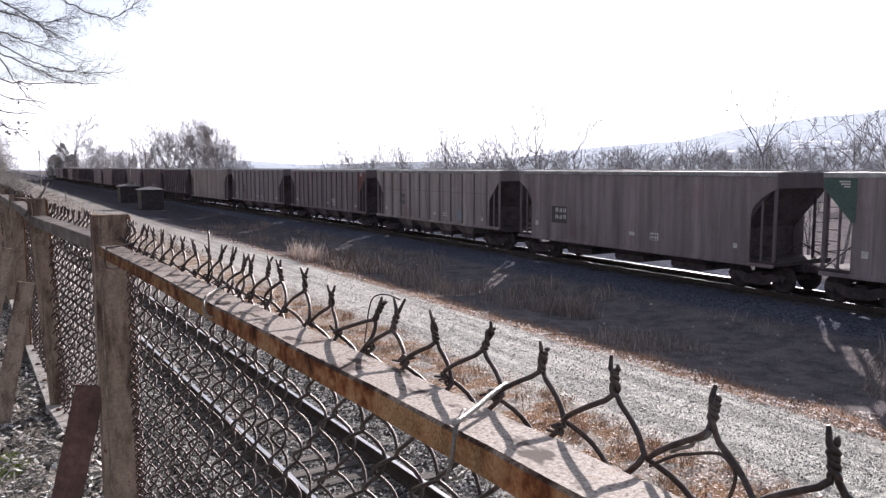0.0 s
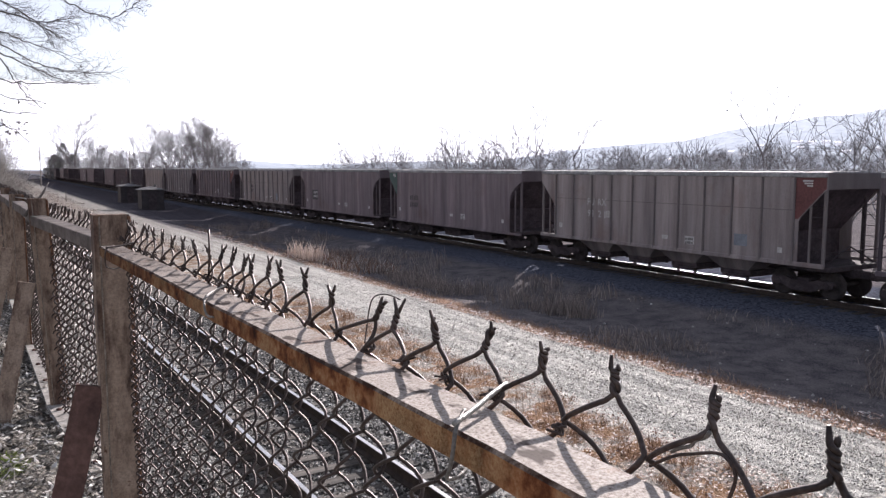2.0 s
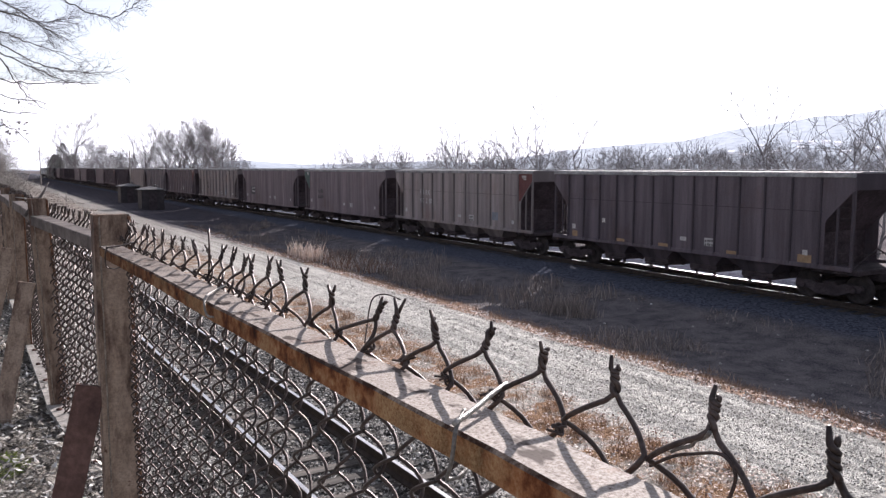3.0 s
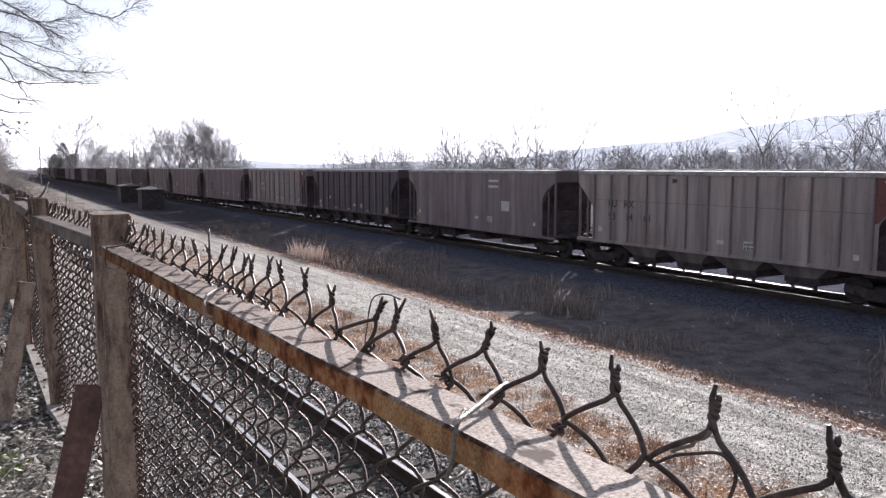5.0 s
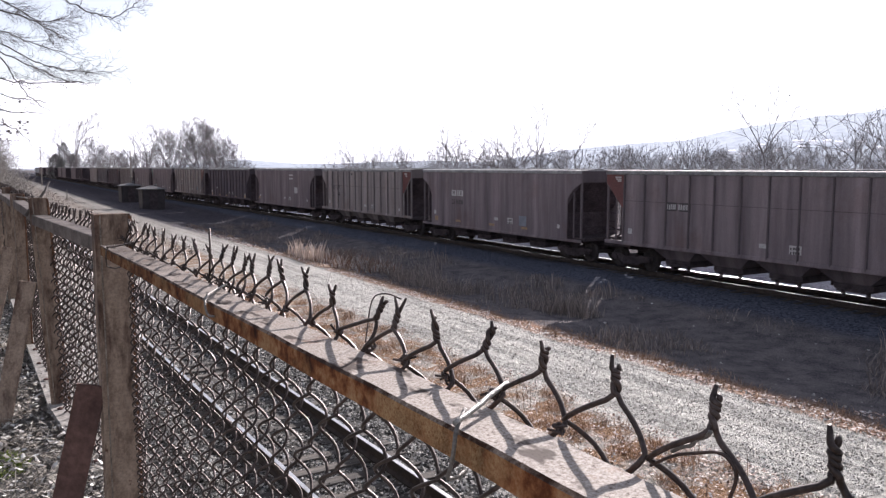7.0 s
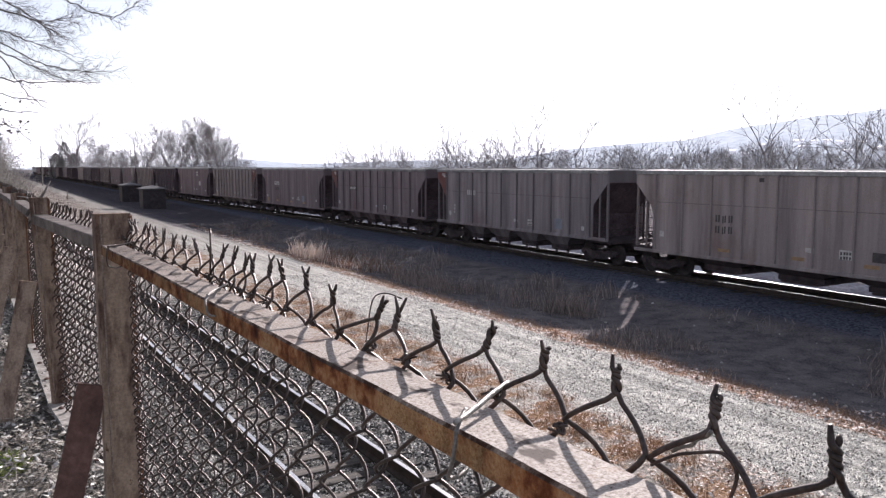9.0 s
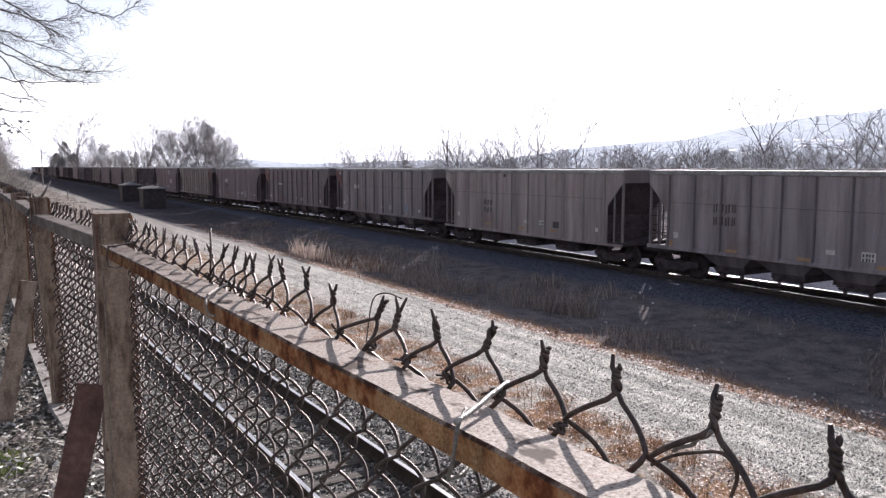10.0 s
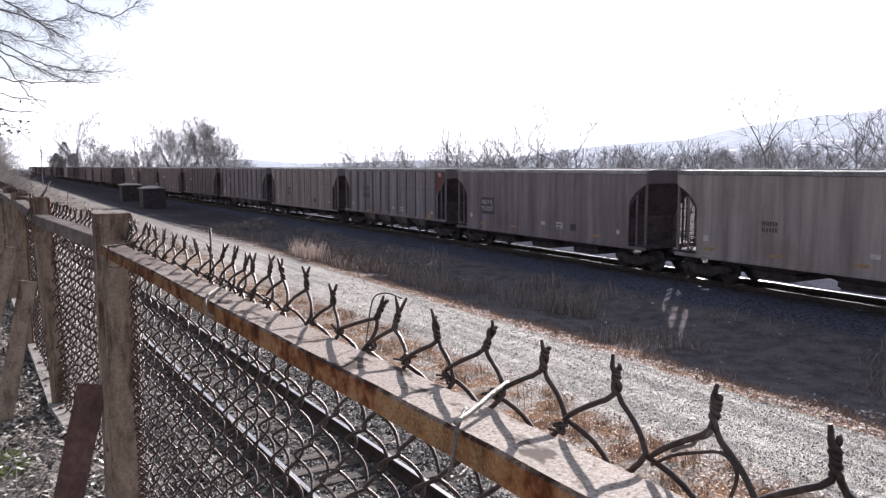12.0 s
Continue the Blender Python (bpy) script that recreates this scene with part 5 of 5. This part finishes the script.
# brush on the far bank
def brush_shrub(seed):
    """Long canes that rise from one root and arch over to the ground."""
    rr = random.Random(seed)
    t = tagged(new("brush_shrub"), "tangle of bleached leafless arching canes on the bank", "shrub", "brush on the bank")
    for k, (n, r0) in enumerate(((26, 0.014), (34, 0.009))):
        g = Geo()
        for i in range(n):
            a, out, up = rr.uniform(0, 6.283), rr.uniform(0.5, 2.1), rr.uniform(0.9, 2.6)
            fall = rr.uniform(0.15, 1.1)
            path = [Vector((math.cos(a) * out * f + rr.gauss(0, 0.03), math.sin(a) * out * f + rr.gauss(0, 0.03), -0.1 + up * (2.2 * f - 1.2 * fall * f * f - 0.25 * f ** 4)))
                    for f in (0, 0.14, 0.28, 0.42, 0.56, 0.7, 0.85, 1.0)]
            g.tube(path, [r0 * (1 - 0.75 * q / 7) for q in range(8)], 4)
            for j in range(4):
                q = rr.randint(2, 6)
                d = Vector((rr.gauss(0, 0.5), rr.gauss(0, 0.5), rr.uniform(-0.1, 0.7)))
                g.tube([path[q], path[q] + d * 0.25, path[q] + d * 0.5 - Vector((0, 0, 0.06))], [r0 * 0.5, r0 * 0.4, r0 * 0.22], 3)
        tagged(part("cane_tangle" if k == 0 else "shoot_tangle", g, M_BRUSH if k == 0 else M_PALE_BARK, t), kind="stuff")
    return t


BRUSH = [brush_shrub(60 + i) for i in range(3)]
rng = random.Random(9)
for i in range(48):
    y = 13 + i * 1.3 + rng.uniform(-1, 1)
    x = rng.uniform(-0.004, 0.062) * y
    near = 1.15 - 0.65 * max(0.0, x / y / 0.055)
    plant(BRUSH[i % 3], x, y, rng.uniform(0.46, 0.70) * near * (0.75 + y / 200), rng.uniform(0, 6.28))
BRUSH[0].matrix_basis = Matrix.Translation((0.3, 22, ground_z(0.3, 22))) @ Matrix.Scale(0.4, 4)
BRUSH[1].matrix_basis = Matrix.Translation((0.9, 31, ground_z(0.9, 31))) @ Matrix.Scale(0.4, 4)
BRUSH[2].matrix_basis = Matrix.Translation((1.3, 36, ground_z(1.3, 36))) @ Matrix.Scale(0.4, 4)


stick = tagged(new("broken_branch"), "broken dark branch leaning on the fence rail", "branch")
part("stem", Geo().tube([(0.105, 2.98, 4.185), (0.13, 3.0, 4.222), (0.152, 3.006, 4.244), (0.165, 3.01, 4.262), (0.185, 3.02, 4.30)], [0.006, 0.0055, 0.005, 0.0042, 0.002], 6), M_BARK, stick, smooth=True)
part("side_twig", Geo().tube([(0.135, 3.003, 4.228), (0.11, 2.99, 4.245), (0.08, 2.98, 4.25)], [0.003, 0.0022, 0.0014], 5), M_PALE_BARK, stick, "pale side twig", smooth=True)


# ---- huts and poles by the road ----
M_HUT = mottled("dark_hut_cladding", (0.03, 0.025, 0.027), (0.06, 0.05, 0.053), 1.5, rough=0.7)
M_HUTROOF = mottled("pale_metal_roof", (0.09, 0.085, 0.088), (0.16, 0.155, 0.155), 1.0, rough=0.7)


def hut(x, y, w, d, h):
    t = tagged(new("signal_hut"), "small dark signal hut with a pale low-pitched metal roof", "hut", "huts by the track")
    zg = ground_z(x, y)
    t.matrix_basis = Matrix.Translation((x, y, zg))
    body = part("wall", Geo().box(-w / 2, w / 2, -d / 2, d / 2, -0.2, h, 0.03), M_HUT, t)
    roof = Geo()
    e = 0.22
    roof.add([(-w / 2 - e, -d / 2 - e, h), (w / 2 + e, -d / 2 - e, h), (w / 2 + e, d / 2 + e, h), (-w / 2 - e, d / 2 + e, h),
              (-w / 2 - e, -d / 2 - e, h + 0.08), (w / 2 + e, -d / 2 - e, h + 0.08), (w / 2 + e, d / 2 + e, h + 0.08), (-w / 2 - e, d / 2 + e, h + 0.08), (0, 0, h + 0.45)],
             [(0, 3, 2, 1), (0, 1, 5, 4), (1, 2, 6, 5), (2, 3, 7, 6), (3, 0, 4, 7), (4, 5, 8), (5, 6, 8), (6, 7, 8), (7, 4, 8)])
    r = part("roof", roof, M_HUTROOF, t, "pale pitched metal roof")
    part("vent", Geo().lathe([(0.12, 0), (0.12, 0.2), (0.2, 0.22), (0.05, 0.34)], 10, pose(0.5, 0, h + 0.3, 0, -90, 0)), M_HUTROOF, r)
    part("door", Geo().box(-0.45, 0.45, -d / 2 - 0.03, -d / 2 + 0.02, 0.0, 2.0, 0.01), M_IRON, t)
    return t


hut(16.5, 95.4, 2.5, 2.6, 2.35)
hut(17.3, 117.0, 2.6, 2.8, 2.3)


def pole(x, y, top, r, label, arm=0.0):
    t = tagged(new("utility_pole"), label, "pole")
    zg = ground_z(x, y)
    t.matrix_basis = Matrix.Translation((x, y, zg))
    part("shaft", Geo().tube([(0, 0, -0.3), (0, 0, top - zg)], [r, r * 0.7], 8), M_PALE_BARK, t)
    if arm:
        part("crossarm", Geo().box(-arm, arm, -0.05, 0.05, top - zg - 0.5, top - zg - 0.36, 0.01), M_BARK, t)
    else:
        part("cap", Geo().box(-r * 0.9, r * 0.9, -r * 0.9, r * 0.9, top - zg, top - zg + 0.08, 0.02), M_PALE_BARK, t)
    return t


pole(18.4, 122.5, 6.9, 0.10, "slim pale pole beside the dark huts")
pole(11.5, 215.0, 9.6, 0.14, "weathered utility pole at the end of the road", 0.8)
pole(9.3, 118.0, 1.1, 0.07, "short pale marker post at the road edge")


# ---- ground cover ----
def stones(name, n, xr, yr, size, mat, label, seed, lift=0.3, keep=None):
    rng = np.random.default_rng(seed)
    octa = np.array([(1, 0, 0), (-1, 0, 0), (0, 1, 0), (0, -1, 0), (0, 0, 1), (0, 0, -1)], float)
    faces0 = [(0, 2, 4), (2, 1, 4), (1, 3, 4), (3, 0, 4), (2, 0, 5), (1, 2, 5), (3, 1, 5), (0, 3, 5)]
    g = Geo()
    for i in range(n):
        f = rng.random()
        x, y = rng.uniform(*xr), yr[0] + (yr[1] - yr[0]) * f ** 1.6
        if keep and not keep(x, y, rng.random()):
            continue
        s = rng.uniform(*size)
        q = octa * rng.uniform(0.6, 1.3, (6, 3)) * s + rng.normal(0, 0.22, (6, 3)) * s
        q[:, 2] *= 0.75
        a = rng.uniform(0, 6.283)
        c, sn = math.cos(a), math.sin(a)
        z = ground_z(x, y) + s * lift
        g.add([(x + c * p[0] - sn * p[1], y + sn * p[0] + c * p[1], z + p[2]) for p in q], faces0)
    return tagged(part(name, g, mat), label, "gravel", kind="stuff")


def blades(name, spots, mat, label, seed, category="grass"):
    """spots: (x, y, number, spread, height, width, lean)."""
    rng = random.Random(seed)
    g = Geo()
    for x, y, n, spread, h, w, lean in spots:
        for i in range(n):
            a, r = rng.uniform(0, 6.283), spread * math.sqrt(rng.random())
            px, py = x + r * math.cos(a), y + r * math.sin(a)
            z = ground_z(px, py) - 0.02
            hh = h * rng.uniform(0.45, 1.15)
            b = rng.uniform(0, 6.283)
            dx, dy = math.cos(b) * lean * hh, math.sin(b) * lean * hh
            c = rng.uniform(0, 3.14)
            wx, wy = math.cos(c) * w / 2, math.sin(c) * w / 2
            g.add([(px - wx, py - wy, z), (px + wx, py + wy, z), (px + dx * 0.4 + wx * 0.8, py + dy * 0.4 + wy * 0.8, z + hh * 0.6), (px + dx * 0.4 - wx * 0.8, py + dy * 0.4 - wy * 0.8, z + hh * 0.6),
                   (px + dx, py + dy, z + hh)], [(0, 1, 2, 3), (3, 2, 4)])
    return tagged(part(name, g, mat), label, category, kind="stuff")


def leaves(name, n, xr, yr, size, mat, label, seed, keep=None):
    rng = random.Random(seed)
    g = Geo()
    for i in range(n):
        x, y = rng.uniform(*xr), yr[0] + (yr[1] - yr[0]) * rng.random() ** 1.5
        if keep and not keep(x, y, rng.random()):
            continue
        s = rng.uniform(*size)
        a = Vector((rng.uniform(-1, 1), rng.uniform(-1, 1), rng.uniform(-0.35, 0.35))).normalized() * s
        b = a.cross(Vector((rng.uniform(-0.4, 0.4), rng.uniform(-0.4, 0.4), 1))).normalized() * s * 0.55
        c = Vector((x, y, ground_z(x, y) + 0.012 + 0.3 * s))
        up = Vector((0, 0, s * rng.uniform(0.0, 0.4)))
        g.add([c - a, c - b * 0.9 + up * 0.3, c + a * 0.9 + up, c + b - up * 0.2], [(0, 1, 2), (0, 2, 3)])
    return tagged(part(name, g, mat), label, "leaf litter", kind="stuff")


stones("track_ballast", 46000, (1.2, 6.6), (6.0, 26.0), (0.013, 0.034), M_STONE, "grey crushed stone ballast round the siding", 1)
stones("road_gravel", 26000, (9.5, 13.7), (6.0, 32.0), (0.006, 0.02), M_ROADSTONE, "loose grey and pale gravel on the road", 2)
stones("scattered_stones", 150, (13.2, 20.0), (7.0, 45.0), (0.02, 0.055), M_PALE_STONE, "scattered white stones on the verge and in the ditch", 16)
leaves("verge_leaves", 30000, (13.0, 14.5), (5.0, 60.0), (0.02, 0.06), M_VERGE, "dead brown leaves along the road edge", 3,
       keep=lambda x, y, r: r < math.exp(-((x - 13.5 - 0.25 * noise.noise((0, y * 0.6, 5))) / 0.28) ** 2) * (0.55 + noise.noise((x * 2, y * 1.2, 1))))
leaves("strip_leaves", 20000, (6.3, 10.3), (5.0, 32.0), (0.014, 0.042), M_VERGE, "dead leaves in the dry grass strip", 4)
leaves("bank_litter", 16000, (-0.6, 0.26), (1.9, 7.5), (0.005, 0.015), M_LITTER, "grey leaf litter on the bank behind the fence", 5)
leaves("litter_scraps", 70, (14.2, 14.75), (8.0, 8.5), (0.02, 0.06), M_VERGE, "few pale scraps of litter at the road edge", 17)
rng = random.Random(19)
blades("bank_straw", [(rng.uniform(-0.5, 0.2), 1.9 + 4.6 * rng.random() ** 1.4, 26, 0.09, rng.uniform(0.03, 0.07), 0.0035, 2.4) for i in range(420)], M_STRAW, "flattened pale dead grass on the bank", 18)
rng = random.Random(21)
spots = []
for i in range(420):
    y = 5 + 24 * rng.random() ** 1.3
    x = rng.uniform(6.5, 10.0)
    if noise.noise((x * 0.8, y * 0.8, 8)) > 0.02:
        spots.append((x, y, 48, rng.uniform(0.12, 0.26), rng.uniform(0.08, 0.28), 0.008, 0.7))
for i in range(60):     # single dry stalks
    spots.append((rng.uniform(6.8, 9.8), 6 + 14 * rng.random(), 3, 0.12, rng.uniform(0.4, 0.75), 0.006, 0.12))
blades("strip_grass", spots, M_DRY, "short orange-brown dry grass beside the road", 6)
spots = [(rng.uniform(13.5, 14.3), 5 + 60 * rng.random() ** 1.3, 12, 0.25, rng.uniform(0.08, 0.22), 0.009, 0.6) for i in range(420)]
blades("verge_grass", spots, M_DRY, "short dry grass along the road edge", 7)
spots = []
for i in range(800):
    x, y = rng.uniform(14.3, 20.0), 6 + 60 * rng.random() ** 1.3
    if noise.noise((x * 0.25, y * 0.15, 3)) < -0.01:
        continue
    tall = rng.random() < 0.25
    spots.append((x, y, 34, rng.uniform(0.3, 0.8), rng.uniform(0.4, 0.75) if tall else rng.uniform(0.12, 0.36), 0.018, 0.3 if tall else 0.7))
for i in range(95):     # taller stand of grass in the ditch
    y = rng.uniform(19.0, 40.0)
    spots.append((15.6 + 0.012 * (y - 20) + rng.gauss(0, 0.55) + (1.3 if y < 24 else 0.0), y, 34, rng.uniform(0.3, 0.6), rng.uniform(0.35, 0.8), 0.02, 0.4))
blades("ditch_weeds", spots, M_WEED, "brown upright weeds in the train's shadow", 8)
spots = [(rng.uniform(13.9, 15.0), rng.uniform(36.5, 40.0), 9, 0.3, rng.uniform(0.5, 1.15), 0.04, 0.3) for i in range(40)]
blades("reed_clump", spots, M_REED, "clump of pale dry reeds at the road edge", 9)
spots = [(rng.uniform(14.1, 16.6), rng.uniform(31.0, 39.0), 14, 0.4, rng.uniform(0.25, 0.7), 0.03, 0.5) for i in range(90)]
blades("verge_weeds", spots, M_LEAF, "rusty brown dead weeds behind the reeds", 14)
spots = []
for i in range(700):
    y = 42 + 130 * rng.random() ** 1.2
    x = rng.uniform(1.0, 10.6)
    if noise.noise((x * 0.3, y * 0.1, 12)) > -0.25:
        spots.append((x, y, 10, 0.5, rng.uniform(0.1, 0.32), 0.04, 0.9))
blades("field_weeds", spots, M_WEED, "grey-brown dead weeds beside the far road", 12)
spots = [(-0.002 + rng.gauss(0, 0.014), 2.40 + rng.gauss(0, 0.05), 90, 0.018, 0.032, 0.004, 0.9) for i in range(44)]
blades("moss_patch", spots, M_MOSS, "green mossy patch on the bank", 10, "moss")


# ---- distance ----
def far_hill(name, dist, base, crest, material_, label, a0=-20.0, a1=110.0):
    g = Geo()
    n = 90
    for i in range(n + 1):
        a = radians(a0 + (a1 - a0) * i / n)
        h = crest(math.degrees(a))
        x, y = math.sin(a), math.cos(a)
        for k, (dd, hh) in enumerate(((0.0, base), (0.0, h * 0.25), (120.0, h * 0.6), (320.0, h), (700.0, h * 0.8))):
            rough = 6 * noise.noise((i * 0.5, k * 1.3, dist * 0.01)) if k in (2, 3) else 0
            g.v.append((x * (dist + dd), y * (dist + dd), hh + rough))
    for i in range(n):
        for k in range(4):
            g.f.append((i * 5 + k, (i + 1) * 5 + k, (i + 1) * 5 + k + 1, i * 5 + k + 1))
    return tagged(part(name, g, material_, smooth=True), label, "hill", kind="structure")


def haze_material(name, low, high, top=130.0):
    """Glowing distance with haze put into its colour: paler with height, mottled by woods."""
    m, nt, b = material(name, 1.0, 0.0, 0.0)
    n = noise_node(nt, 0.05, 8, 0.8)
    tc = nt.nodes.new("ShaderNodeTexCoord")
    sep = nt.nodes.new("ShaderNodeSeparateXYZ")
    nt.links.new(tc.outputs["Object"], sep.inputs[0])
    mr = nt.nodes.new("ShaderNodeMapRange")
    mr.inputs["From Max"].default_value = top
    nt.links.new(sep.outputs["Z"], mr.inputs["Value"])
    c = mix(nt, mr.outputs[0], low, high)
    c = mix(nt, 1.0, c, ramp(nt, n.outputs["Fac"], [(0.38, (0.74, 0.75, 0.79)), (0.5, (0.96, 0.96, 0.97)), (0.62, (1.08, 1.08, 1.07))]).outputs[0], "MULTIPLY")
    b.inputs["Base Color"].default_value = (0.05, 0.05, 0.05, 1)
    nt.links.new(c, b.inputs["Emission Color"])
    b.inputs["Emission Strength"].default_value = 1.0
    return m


def crest(a):
    t = max(0.0, min(1.0, (a - 30) / 32))
    k = max(0.0, min(1.0, (a - 7) / 8))
    return (15 + 119 * t ** 1.3 + 4 * math.sin(a * 0.5)) * k * k * (3 - 2 * k)


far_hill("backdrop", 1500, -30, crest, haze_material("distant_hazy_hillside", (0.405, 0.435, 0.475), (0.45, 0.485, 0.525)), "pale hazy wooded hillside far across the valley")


# glowing white sheet added so fine twigs stand out from the low sky
far_hill("backdrop", 2700, -30, lambda a: 300.0, haze_material("white_haze_over_the_valley", (1.12, 1.13, 1.16), (1.15, 1.15, 1.15), 200.0), "white glowing haze sheet added in front of the low sky")

# specks of pale houses on the far slope; haze and sun put into glow
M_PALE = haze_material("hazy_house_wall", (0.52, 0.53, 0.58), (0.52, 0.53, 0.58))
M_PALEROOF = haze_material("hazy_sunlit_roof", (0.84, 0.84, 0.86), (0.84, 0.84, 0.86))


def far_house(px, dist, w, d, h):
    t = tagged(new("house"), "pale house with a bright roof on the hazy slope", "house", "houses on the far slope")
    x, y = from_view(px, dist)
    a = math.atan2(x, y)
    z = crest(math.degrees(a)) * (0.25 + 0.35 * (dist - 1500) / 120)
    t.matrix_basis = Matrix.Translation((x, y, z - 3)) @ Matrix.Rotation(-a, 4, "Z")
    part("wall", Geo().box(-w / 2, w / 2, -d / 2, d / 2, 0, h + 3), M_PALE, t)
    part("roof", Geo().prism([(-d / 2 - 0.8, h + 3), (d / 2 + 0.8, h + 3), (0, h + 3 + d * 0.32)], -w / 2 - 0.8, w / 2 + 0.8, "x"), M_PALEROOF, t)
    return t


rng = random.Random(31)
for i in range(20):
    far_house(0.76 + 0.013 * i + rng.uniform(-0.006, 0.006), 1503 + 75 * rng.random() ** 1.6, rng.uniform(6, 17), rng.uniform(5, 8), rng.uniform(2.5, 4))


# ---- movement ----
def motions():
    for car, mid in TRAIN:
        rows = []
        for n in range(0, 25):
            y = mid + SPEED * n / 2
            off, slope = swing(y)
            rows.append((n / 2, pose(CAR_X - off, y, 0.005, 0, 0, math.degrees(math.atan(slope)))))
        walk(car, rows)
        if mid < 60:
            for truck in car.children:
                for ob in truck.children:
                    if ob.name.startswith("wheelset"):
                        x, y, z = ob.location
                        walk(ob, [(n / FPS, pose(x, y, z, -math.degrees(SPEED * n / FPS / 0.456))) for n in range(0, 12 * FPS + 1)])


motions()
